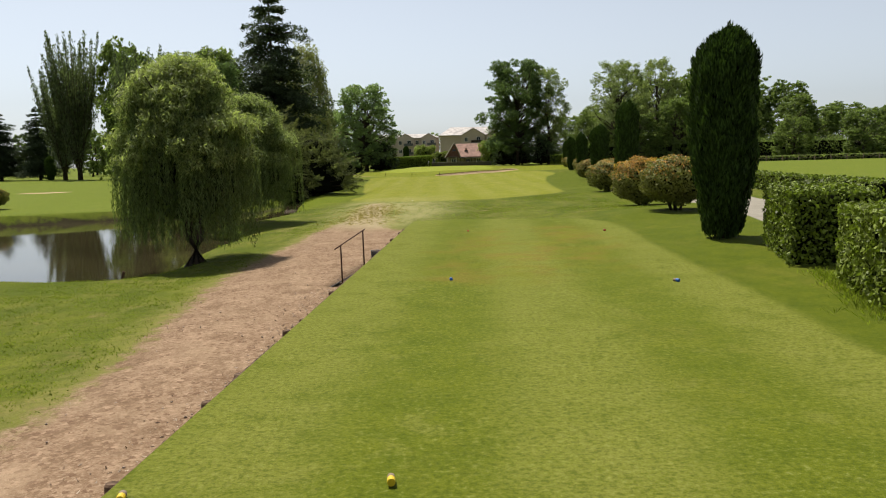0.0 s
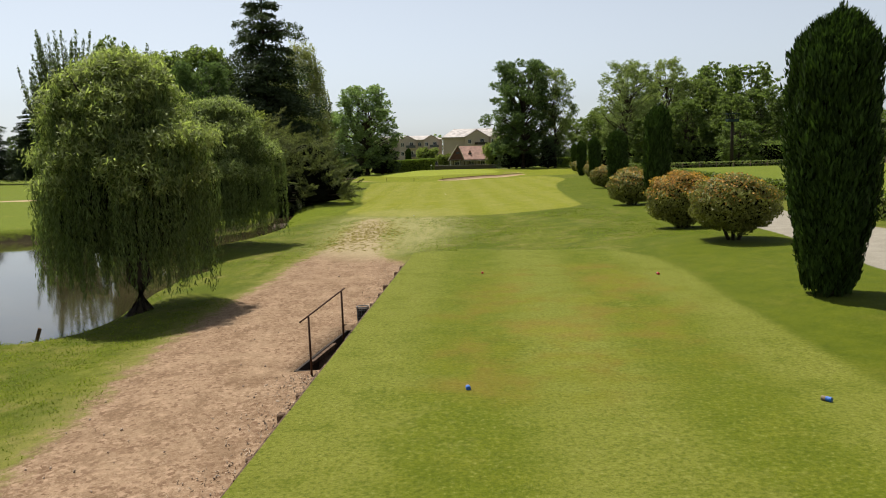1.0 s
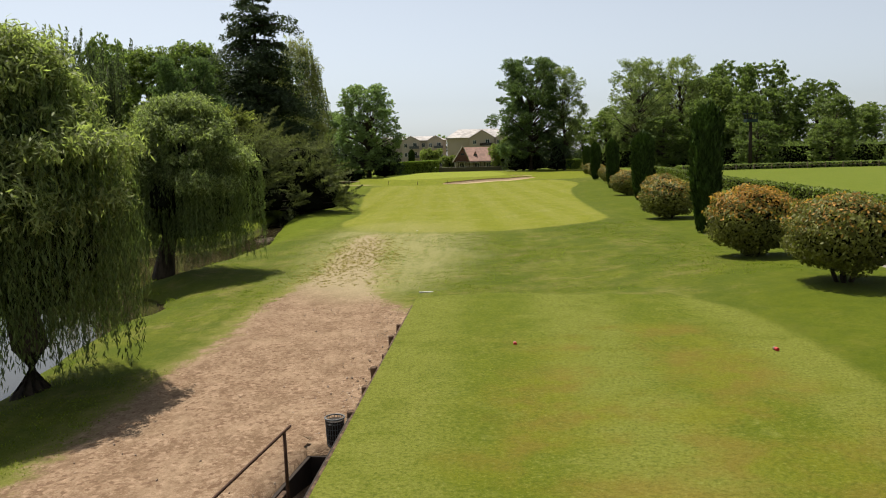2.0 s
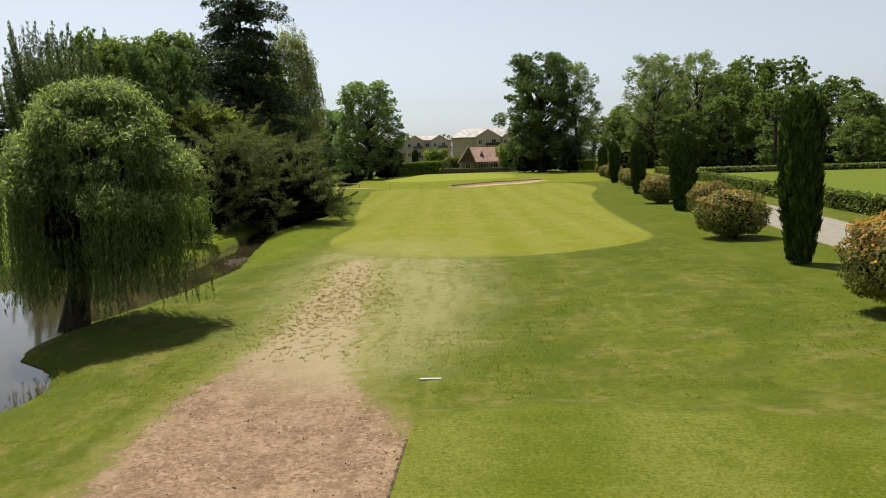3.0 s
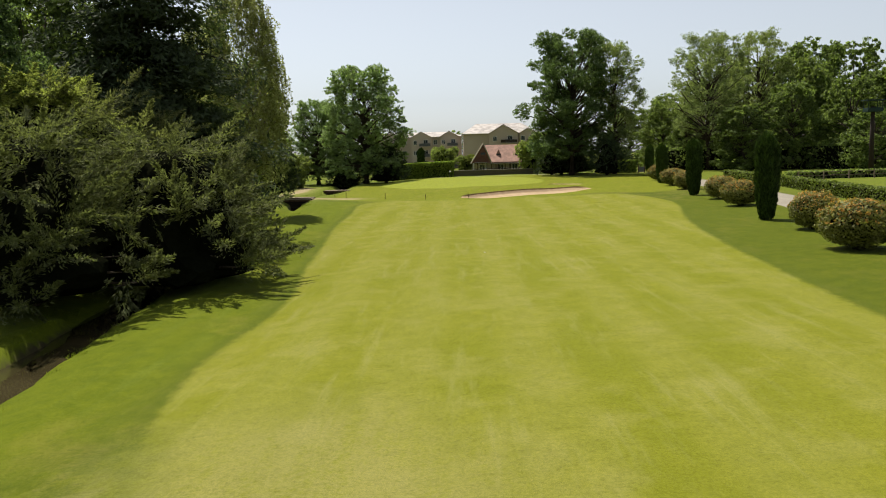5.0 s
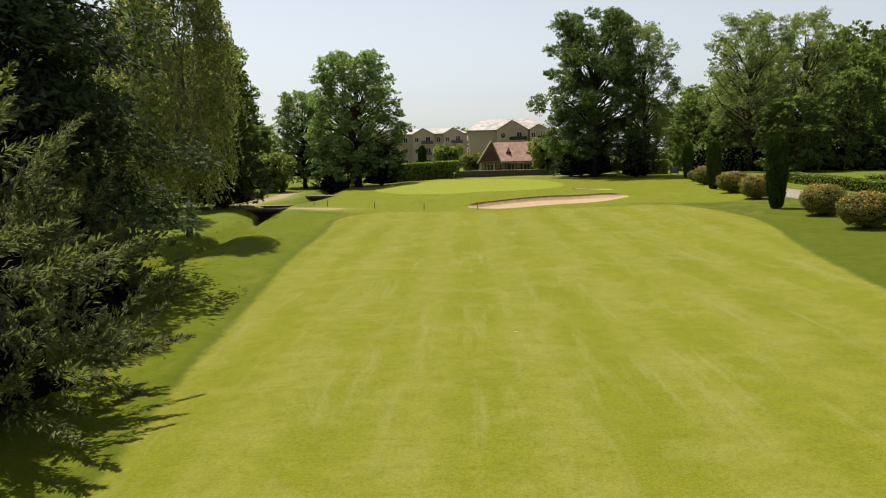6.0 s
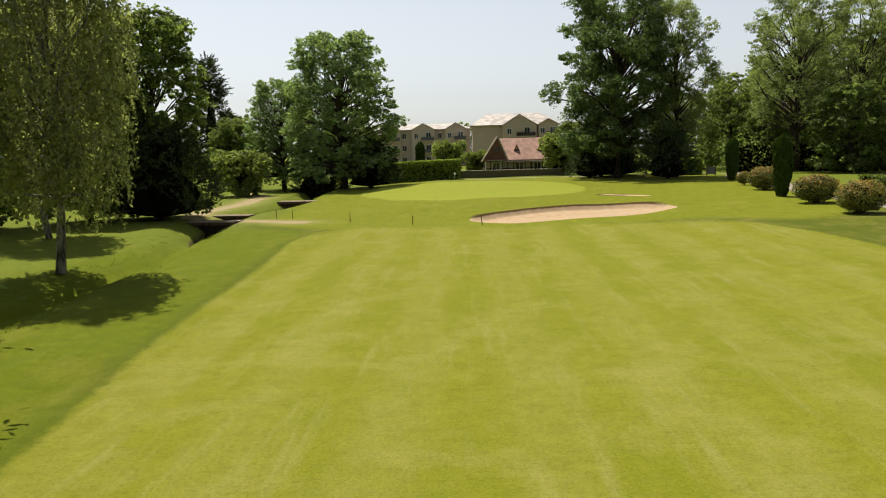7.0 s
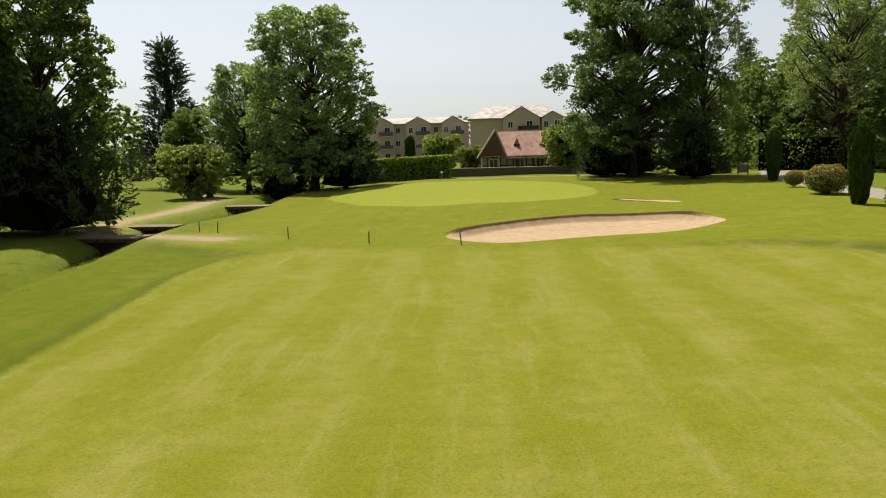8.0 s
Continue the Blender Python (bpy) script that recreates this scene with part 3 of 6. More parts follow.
def build_ground():
    def steps(*runs):
        out = []
        for a, b, s in runs:
            out += list(np.arange(a, b - 1e-6, s))
        return out
    # columns follow the timber edge, with a sheer step there
    us = steps((-1600, -400, 300), (-400, -100, 30), (-100, -40, 4), (-40, -22, 1), (-22, -0.5, 0.42))
    us = [u for u in us if u < -0.6 and abs(u + 1.13) > 0.1] + [-1.14, -1.12, -0.6, -0.3, -0.04, -0.012, 0.0, 0.03, 0.12, 0.3] + steps((0.6, 17, 0.24), (17, 22, 0.42), (22, 44, 1), (44, 110, 4), (110, 400, 30), (400, 1700, 300))
    vs = steps((-400, -60, 40), (-60, -4, 4), (-4, 90, 0.42), (90, 140, 0.55), (140, 145, 0.2), (145, 152, 0.11), (152, 153, 0.25), (153, 160, 0.55), (160, 215, 0.9), (215, 300, 5), (300, 600, 40), (600, 2600, 400))
    us, vs = np.array(sorted(us)), np.array(sorted([v for v in vs if min(abs(v - 20.89), abs(v - 24.59)) > 0.06] + [20.88, 20.9, 24.58, 24.6]))
    U, V = np.meshgrid(us, vs)
    X = U + edge_x(V) + np.where((np.abs(U + 1.13) < 0.02) & (V > 20.5) & (V < 25), pit_taper(V), 0)
    Y = V
    side = U > -0.006
    Z = land(X, Y, side)
    Z += 0.02 * np.sin(X * 0.9 + 1.3 * np.sin(Y * 0.31)) * np.sin(Y * 0.7 + X * 0.2) * (np.abs(U) > 0.5)
    nx, ny = len(us), len(vs)
    verts = np.stack([X, Y, Z], -1).reshape(-1, 3)
    idx = np.arange(nx * ny).reshape(ny, nx)
    quads = np.stack([idx[:-1, :-1], idx[:-1, 1:], idx[1:, 1:], idx[1:, :-1]], -1).reshape(-1, 4)
    x, y = X.ravel(), Y.ravel()
    d_tee = np.where(side.ravel(), area(x, y, TEE, 1), -5)
    d_dirt = np.where(side.ravel() & (y < 34.5), -5, area(x, y, DIRT, 1))
    d_dirt = d_dirt - np.where(y > 40, np.clip((y - 43) * 0.04, 0, 1.2), 0)
    d_dirt = np.maximum(d_dirt, 0.9 - seg_dist(x, y, LEFT_PATH, False))
    field = dict(d_apron=area(x, y, APRON), d_worn=area(x, y, WORN), d_lush=area(x, y, LUSH), d_verge=area(x, y, VERGE), d_fair=area(x, y, FAIRWAY), d_green=area(x, y, GREEN), d_tee=d_tee, d_dirt=d_dirt, d_dry=np.maximum(area(x, y, DRY, 1), np.minimum(1.6, 1.2 - seg_dist(x, y, LEFT_PATH, False))), d_sand=np.maximum(area(x, y, SAND), np.maximum(area(x, y, BUNKER_FAR), 0.5 - seg_dist(x, y, [(12.5, 162.5), (15.5, 158)], False))),
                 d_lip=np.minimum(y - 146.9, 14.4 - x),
                 d_water=water_d(x, y) - 1.6 * shallow(y), d_cart=np.maximum(2.0 - seg_dist(x, y, CART, False), 0.7 - seg_dist(x, y, [(-5, 204.2), (12, 203.2), (30, 200), (36, 196)], False)),
                 d_far=np.maximum(np.maximum(x - 26 - 0.03 * y, -16.5 - x + np.where(y < 60, -8, 0)), y - 203))
    # the sheet is cut along its zones into named pieces that share their borders
    mid = {k: v[quads].mean(1) for k, v in field.items()}
    zone = np.zeros(len(quads), int)
    for k, name in enumerate(("d_fair", "d_tee", "d_green", "d_dirt", "d_cart", "d_sand"), 1):
        zone[mid[name] > 0] = k
    info = [("ground", "rough mown grass ground with worn and dry patches"), ("fairway", "short mown yellow-green fairway grass with faint stripes"),
            ("tee_ground", "level mown tee with worn yellowish patches, behind a timber edge"), ("putting_green", "smooth closely mown pale putting green"),
            ("dirt_path", "bare brown earth and gravel path beside the tee"), ("cart_path", "pale worn tarmac cart path"), ("bunker", "sand bunker with a dark grassy lip")]
    for k, (name, label) in enumerate(info):
        sel = quads[zone == k]
        used, inv = np.unique(sel, return_inverse=True)
        me = mesh_of(name, verts[used], inv.reshape(-1, 4), True)
        me.materials.append(M["turf"])
        for key, val in field.items():
            a = me.attributes.new(key, "FLOAT", "POINT")
            a.data.foreach_set("value", np.clip(val[used], -20, 20).astype(np.float32))
        tagged(new(name, me), label, "ground" if k in (0, 1, 2, 3) else ("sand bunker" if k == 6 else "path"), kind="structure")


build_ground()


def build_water():
    bm = bmesh.new()
    n = 24
    pts = []
    for x0, y0, x1, y1 in ((-95, 24, -9.5, 78),):
        bmesh.ops.create_grid(bm, x_segments=n, y_segments=n, size=0.5, matrix=Matrix.LocRotScale(((x0 + x1) / 2, (y0 + y1) / 2, WATER), None, (x1 - x0, y1 - y0, 1)))
    ob = part("water", bm, M["water"], None)
    tagged(ob, "still murky pond water reflecting the trees and sky", "water", kind="structure")
    bm = bmesh.new()
    last = None
    for i, (x, y) in enumerate(STREAM):
        a, b = bm.verts.new((x - 2.0, max(y, 78.0), WATER)), bm.verts.new((x + 2.0, max(y, 78.0), WATER))
        if last and y > 78:
            bm.faces.new((last[0], last[1], b, a))
        last = (a, b)
    ob = part("stream_water", bm, M["water"], None)
    tagged(ob, "dark narrow stream between grassy banks", "water", kind="structure")


build_water()


# ---------------------------------------------------------------- trees, hedges and shrubs
def limbs_mesh(rng, height, r0, ends, fork=0.45, lean=(0, 0), sides=8, apart=None):
    """A tapered, slightly crooked trunk with limbs that reach the given ends."""
    bm = bmesh.new()
    n = 7
    pts, rad = [], []
    for i in range(n):
        s = i / (n - 1)
        pts.append(Vector((lean[0] * s + rng.normal(0, 0.012 * height) * (0 < i), lean[1] * s + rng.normal(0, 0.012 * height) * (0 < i), s * height)))
        rad.append(r0 * (1.18 if i == 0 else 1.0 - 0.85 * s))
    tube(bm, pts, rad, sides + 2)
    for e in ends:
        e = Vector(e)
        s = min(0.92, max(fork * 0.6, (e.z / height) * rng.uniform(0.55, 0.8)))
        k = s * (n - 1)
        a = pts[int(k)].lerp(pts[min(int(k) + 1, n - 1)], k - int(k))
        m = a.lerp(e, 0.5) + Vector((rng.normal(0, 0.04) * height, rng.normal(0, 0.04) * height, 0.02 * height))
        r = max(0.02, r0 * (1 - 0.85 * s) * 0.5)
        one = bm if apart is None else bmesh.new()
        tube(one, [a, a.lerp(m, 0.5), m, m.lerp(e, 0.6), e], [r, r * 0.8, r * 0.6, r * 0.4, r * 0.12], 6)
        if apart is not None:
            apart.append(one)
    return bm


def blobs_of(rng, count, profile, base, top, radius, size, squash=0.75, core=0.5):
    """Clumps of foliage spread through a crown whose half-width at each height is radius * profile(s)."""
    out = []
    for i in range(count):
        s = (i + rng.uniform(0, 1)) / count
        a = i * 2.399963 + rng.normal(0, 0.4)
        r = radius * profile(s) * math.sqrt(rng.uniform(core * core, 1))
        z = base + (top - base) * s
        k = size * rng.uniform(0.7, 1.25)
        out.append((r * math.cos(a), r * math.sin(a), z, k, k * squash))
    return out


def in_ball(rng, n):
    """Places spread evenly within a ball of radius one."""
    return unit(rng.normal(0, 1, (n, 3))) * (rng.uniform(0, 1, (n, 1)) ** (1 / 3))


def blob_leaves(rng, blobs, count, length, width, droop=0.2, shell=0.45, per=18, tuft=0.3, up=0.5):
    """Leaves in tufts at twig ends, the twigs spread over ragged clumps, the leaves facing out of their tuft."""
    twigs = max(1, count // per)
    w = np.array([b[3] ** 2 for b in blobs])
    pick = rng.choice(len(blobs), twigs, p=w / w.sum())
    b = np.array(blobs)[pick]
    d = unit(rng.normal(0, 1, (twigs, 3)) + np.array([0, 0, 0.25]))
    r = rng.uniform(shell ** 2, 1.0, twigs) ** 0.5 * (1 + 0.2 * np.sin(d[:, 0] * 7 + pick) * np.sin(d[:, 1] * 6 + pick * 2) + 0.16 * np.sin(d[:, 2] * 9 + pick))
    tip = b[:, :3] + d * r[:, None] * np.stack([b[:, 3], b[:, 3], b[:, 4]], 1)
    tip, d, k = np.repeat(tip, per, 0), np.repeat(d, per, 0), np.repeat(b[:, 3] * rng.uniform(0.7, 1.3, twigs), per)
    n = len(tip)
    off = in_ball(rng, n)
    at = tip + off * (tuft * k)[:, None] * np.array([1, 1, 0.7])
    at[:, 2] -= droop * 0.2 * np.minimum(rng.exponential(1, n), 2.5) * k * 0.5
    return leaf_cloud(rng, at, unit(d + off * 0.8 + np.array([0, 0, up])), length, width, droop, 1.2)


def shade_hull(rng, height, radius, base, profile, share):
    """One lumpy near-black hull standing in for the shade inside a dense crown."""
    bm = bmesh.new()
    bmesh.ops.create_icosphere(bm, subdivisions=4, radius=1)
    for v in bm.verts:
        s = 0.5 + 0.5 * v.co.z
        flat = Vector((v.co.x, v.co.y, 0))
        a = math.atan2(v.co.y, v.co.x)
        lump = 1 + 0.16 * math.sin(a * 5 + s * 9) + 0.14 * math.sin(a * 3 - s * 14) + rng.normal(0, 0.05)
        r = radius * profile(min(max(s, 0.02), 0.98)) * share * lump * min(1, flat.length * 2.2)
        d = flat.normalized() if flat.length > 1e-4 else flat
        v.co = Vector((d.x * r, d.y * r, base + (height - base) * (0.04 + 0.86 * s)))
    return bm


def broad_tree(name, label, seed, height, radius, base, leaf, leaves=16000, size=0.4, clumps=40, clump=None, trunk=None, profile=None, slim=0.62, bark="bark", core=0.45, shell=0.45, squash=0.75, lean=(0, 0), category="tree", droop=0.2, split=False, dense=0.0):
    rng = np.random.default_rng(seed)
    profile = profile or (lambda s: math.sin(math.pi * min(1, 0.16 + 0.80 * s)) ** 0.6)
    clump = clump or radius * 0.36
    blobs = blobs_of(rng, clumps, profile, base + clump * 0.5, height - clump * 0.7, max(0.2, radius - clump * 0.6), clump, squash, core)
    root = thing(name, 0, 0, 0, label, category)
    ends = [b[:3] for b in blobs[::2]]
    limbs = [] if split else None
    part("trunk", limbs_mesh(rng, height * 0.86, trunk or height * 0.018, ends, base / height + 0.2, lean, apart=limbs), M[bark], root, smooth=True)
    for one in limbs or ():
        part("limb", one, M[bark], root, smooth=True)
    if dense:
        part("twig_core", shade_hull(rng, height, radius, base, profile, dense), M["core"], root)
    v, f = blob_leaves(rng, blobs, leaves, size, size * slim, droop, shell)
    child("crown", mesh_of("crown", v, f), M[leaf], root)
    return root


def conifer(name, label, seed, height, radius, leaf, leaves=16000, size=0.45, base=0.5, tiers=26, ragged=0.3, power=0.85, trunk=None):
    """A conifer of tiered, drooping boughs that carry sprays of needles."""
    rng = np.random.default_rng(seed)
    root = thing(name, 0, 0, 0, label, "conifer")
    bm = bmesh.new()
    r0 = trunk or height * 0.016
    tube(bm, [(0, 0, -0.3), (0.02 * height * rng.normal() * .3, 0, height * 0.5), (0, 0, height)], [r0 * 1.3, r0 * 0.7, 0.03], 9)
    at, out = [], []
    boughs = []
    for i in range(tiers):
        s = (i + 0.5) / tiers
        z0 = base + (height - base) * (s + rng.uniform(-0.5, 0.5) / tiers)
        reach = radius * (1 - s) ** power * (0.75 + 0.25 * math.sin(i * 2.1)) + 0.03 * height * (1 - s)
        k = max(4, int(9 * (1 - s) + 3))
        for j in range(k):
            a = 2 * math.pi * (j + rng.uniform(-0.4, 0.4)) / k + i * 1.7
            boughs.append((min(z0 + rng.normal(0, 0.035 * height * (1 - s)), height * 0.98), a, reach * rng.uniform(1 - ragged, 1 + ragged * 0.6)))
    w = np.array([b[2] for b in boughs])
    pick = rng.choice(len(boughs), leaves, p=w / w.sum())
    for z0, a, reach in boughs[::3]:
        tube(bm, [(0, 0, z0), (math.cos(a) * reach * 0.5, math.sin(a) * reach * 0.5, z0 + 0.02 * reach), (math.cos(a) * reach * 0.95, math.sin(a) * reach * 0.95, z0 - 0.12 * reach)], [r0 * 0.25, r0 * 0.15, 0.01], 4)
    part("trunk", bm, M["bark"], root, smooth=True)
    b = np.array(boughs)[pick]
    k = rng.uniform(0.12, 1, leaves) ** 0.7
    side = rng.normal(0, 0.22, leaves) * (0.4 + k * (1.15 - k)) * b[:, 2]
    r = b[:, 2] * k
    at = np.stack([np.cos(b[:, 1]) * r - np.sin(b[:, 1]) * side, np.sin(b[:, 1]) * r + np.cos(b[:, 1]) * side, b[:, 0] - 0.16 * b[:, 2] * k * k + rng.normal(0, 0.05, leaves) * b[:, 2] - 0.12 * np.abs(side)], 1)
    out = unit(np.stack([np.cos(b[:, 1]) * 0.5, np.sin(b[:, 1]) * 0.5, np.ones(leaves)], 1))
    v, f = leaf_cloud(rng, at, out, size, size * 0.36, 0.5, 0.9)
    child("crown", mesh_of("crown", v, f), M[leaf], root)
    return root


def sprays(rng, blobs, count, reach, per, length, slim, rise=0.6, droop=0.25):
    """Feathery boughs: flat tapering plumes that stand out from the clumps, their tips hanging."""
    w = np.array([b[3] ** 2 for b in blobs])
    b = np.array(blobs)[rng.choice(len(blobs), count, p=w / w.sum())]
    d = rng.normal(0, 1, (count, 3))
    flat = b[:, :3] * np.array([1, 1, 0.0])
    d = unit(d * np.array([0.7, 0.7, 0.5]) + unit(flat) * 0.7 + np.array([0, 0, rise]))
    o = b[:, :3] + d * b[:, 3:4] * rng.uniform(0.1, 0.6, (count, 1))
    side = unit(np.cross(d, np.array([0, 0, 1.0]) + rng.normal(0, 0.35, (count, 3))))
    L = reach * rng.uniform(0.55, 1.3, count)
    o, d, side, L = (np.repeat(q, per, 0) for q in (o, d, side, L))
    n = len(o)
    t = rng.uniform(0, 1, n) ** 0.8
    u = rng.uniform(-1, 1, n)
    w = rng.uniform(-1, 1, n)
    lift = np.cross(side, d)
    girth = 0.27 * L * (1 - t) ** 0.8 * (0.7 + 0.3 * np.sin(t * 22 + L * 40))
    at = o + d * (L * t)[:, None] + side * (u * girth)[:, None] + lift * (w * girth * 0.7)[:, None]
    at[:, 2] -= droop * L * t * t * 0.5 + 0.25 * girth * np.abs(u)
    away = side * u[:, None] + lift * w[:, None] * 0.7
    along = unit(d * 0.8 + away * 0.9 + rng.normal(0, 0.25, (n, 3)) - np.array([0, 0, 0.1]))
    across = unit(np.cross(along, lift + rng.normal(0, 0.5, (n, 3))))
    k = rng.uniform(0.6, 1.4, n)
    return cards(at, along, across, length * k, length * slim * k)


def evergreen(name, label, seed, height, radius, base, clumps, clump, profile, plumes, reach, per, length, leaf="yew", core=0.5):
    """A broad yew or thuja: limbs, a near-black shade hull within, and feathery plumes all over."""
    rng = np.random.default_rng(seed)
    blobs = blobs_of(rng, clumps, profile, base + clump * 0.5, height - clump * 0.7, max(0.2, radius - clump * 0.6), clump, 0.7, 0.55)
    root = thing(name, 0, 0, 0, label, "evergreen tree")
    part("trunk", limbs_mesh(rng, height * 0.86, 0.3, [b[:3] for b in blobs[::2]], 0.15), M["bark"], root, smooth=True)
    part("twig_core", shade_hull(rng, height, radius, base, profile, core), M["core"], root)
    v, f = sprays(rng, blobs, plumes, reach, per, length, 0.26)
    child("crown", mesh_of("crown", v, f), M[leaf], root)
    return root


def willow(name, label, seed, height, radius, skirt, lean=0.0):
    """A weeping willow: a dome of limbs from which hundreds of leafy strands hang."""
    rng = np.random.default_rng(seed)
    root = thing(name, 0, 0, 0, label, "tree")
    ends = []
    for i in range(16):
        a, r = i * 2.4, radius * rng.uniform(0.35, 0.8)
        ends.append((r * math.cos(a) + lean, r * math.sin(a), height * rng.uniform(0.66, 0.9)))
    limbs = []
    part("trunk", limbs_mesh(rng, height * 0.82, 0.42, ends, 0.28, (lean, 0), apart=limbs), M["willowbark"], root, smooth=True)
    for one in limbs:
        part("limb", one, M["willowbark"], root, smooth=True)
    # cascading clumps: a leafy cap with strands hanging below it, over the whole outline
    span = height - skirt - 0.3

    def outline(q):
        return radius * (math.sqrt(max(0.0, 1 - ((q - 0.38) / 0.62) ** 2)) if q > 0.38 else 1.0 - 0.5 * (0.38 - q))
    caps, at = [], []
    count = 120
    order = rng.permutation(count)
    for i in range(count):
        q = 0.46 + 0.54 * ((order[i] + rng.uniform(0, 1)) / count) ** 0.85
        outer = i % 4 != 3
        a = i * 2.399963 + rng.normal(0, 0.25)
        r = outline(min(q, 0.985)) * (1 + 0.07 * math.sin(2 * a + seed) + 0.07 * math.sin(5 * a)) * (rng.uniform(0.72, 0.98) if outer else math.sqrt(rng.uniform(0.02, 0.6)))
        x, y, z = r * math.cos(a) + lean, r * math.sin(a), skirt + span * q - 0.12
        k = rng.uniform(0.45, 0.85)
        caps.append((x, y, z, k, k * 0.5))
        fall = rng.uniform(0.5, 1.5)
        foot = skirt + rng.exponential(0.5)
        for _ in range(19):
            b, w = rng.uniform(0, 2 * math.pi), k * math.sqrt(rng.uniform(0.05, 1.0))
            px, py, pz = x + w * math.cos(b), y + w * math.sin(b), z - 0.05 - 0.25 * w * w + rng.normal(0, 0.06)
            low = foot + rng.exponential(0.45)
            drop = min(rng.uniform(0.4, 2.0) * fall + (rng.uniform(0.8, 4.0) if q < 0.78 and outer else 0), pz - low)
            if drop < 0.25:
                continue
            m = int(drop * 24)
            t = np.linspace(0, 1, m)
            push = 0.16 * (1 - np.exp(-2.2 * t)) * rng.uniform(0.2, 1.0)
            wob = 0.05 * np.sin(t * rng.uniform(3, 8) + rng.uniform(0, 6))
            at.append(np.stack([px + math.cos(a) * push + wob, py + math.sin(a) * push - wob, pz - t * drop], 1) + rng.normal(0, 0.03, (m, 3)))
    part("twig_core", shade_hull(rng, height * 0.8, radius, skirt + 0.9, lambda q: outline(0.3 + 0.66 * q) / radius * (0.5 + 0.5 * min(1.0, q * 2.5)), 0.72), M["core"], root).location.x = lean
    v, f = blob_leaves(rng, caps, 80000, 0.17, 0.04, 1.2, 0.5, 16, 0.34, 1.0)
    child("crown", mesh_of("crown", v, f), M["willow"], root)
    at = np.concatenate(at)
    n = len(at)
    along = unit(np.stack([rng.normal(0, 0.36, n), rng.normal(0, 0.36, n), -np.ones(n)], 1))
    across = unit(np.cross(along, rng.normal(0, 1, (n, 3))))
    k = rng.uniform(0.7, 1.3, n)
    v, f = cards(at, along, across, 0.16 * k, 0.026 * k)
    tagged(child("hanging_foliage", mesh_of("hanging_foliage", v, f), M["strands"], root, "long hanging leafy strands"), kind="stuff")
    return root


def column(name, label, seed, height, radius, leaves=15000, size=0.2, wide=0.55):
    """A columnar cypress: upright sprays round a near-black shade core, narrow at the foot, blunt at the tip."""
    rng = np.random.default_rng(seed)
    root = thing(name, 0, 0, 0, label, "cypress", "cypresses along the cart path")

    def prof(s):
        return radius * (0.5 + 0.5 * np.sin(np.clip((s + 0.02) / 0.55, 0, 1) * math.pi / 2) ** 0.85) * np.clip((1 - s) / 0.14, 0.01, 1) ** (wide * 0.85)
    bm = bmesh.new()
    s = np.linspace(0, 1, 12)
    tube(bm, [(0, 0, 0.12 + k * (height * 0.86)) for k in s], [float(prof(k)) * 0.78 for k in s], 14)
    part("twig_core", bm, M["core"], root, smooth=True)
    bm = bmesh.new()
    tube(bm, [(0, 0, -0.2), (0, 0, 0.6)], [0.13, 0.1], 8)
    part("trunk", bm, M["bark"], root, smooth=True)
    s = np.where(rng.uniform(0, 1, leaves) < 0.06, rng.uniform(0.86, 1, leaves), rng.uniform(0, 1, leaves) ** 0.9)
    a = rng.uniform(0, 2 * math.pi, leaves)
    lump = 1 + 0.07 * np.sin(a * 5 + s * 9 + seed) + 0.06 * np.sin(a * 9 - s * 23) + 0.04 * np.sin(s * 41 + a * 3)
    tuft = np.sin(a * 7 + np.floor(s * 16) * 2.4) * np.sin(s * 50 + np.floor(a * 3) * 1.7)
    r = prof(s) * lump * (rng.uniform(0.80, 1.06, leaves) + 0.09 * np.clip(tuft, 0, 1))
    z = 0.1 + s * (height - 0.3) + rng.normal(0, 0.05, leaves) + 0.16 * np.clip(tuft, 0, 1) + 0.12 * s * np.cos(a - 0.4)
    at = np.stack([np.cos(a) * r, np.sin(a) * r, z], 1)
    radial = np.stack([np.cos(a), np.sin(a), np.zeros(leaves)], 1)
    along = unit(np.array([0, 0, 1.0]) + radial * rng.uniform(0.05, 0.55, (leaves, 1)) + rng.normal(0, 0.22, (leaves, 3)))
    across = unit(np.cross(along, radial + rng.normal(0, 0.5, (leaves, 3))))
    k = rng.uniform(0.6, 1.4, leaves)
    v, f = cards(at, along, across, size * k * 1.5, size * k * 0.42)
    child("foliage", mesh_of("foliage", v, f), M["cypress"], root)
    return root


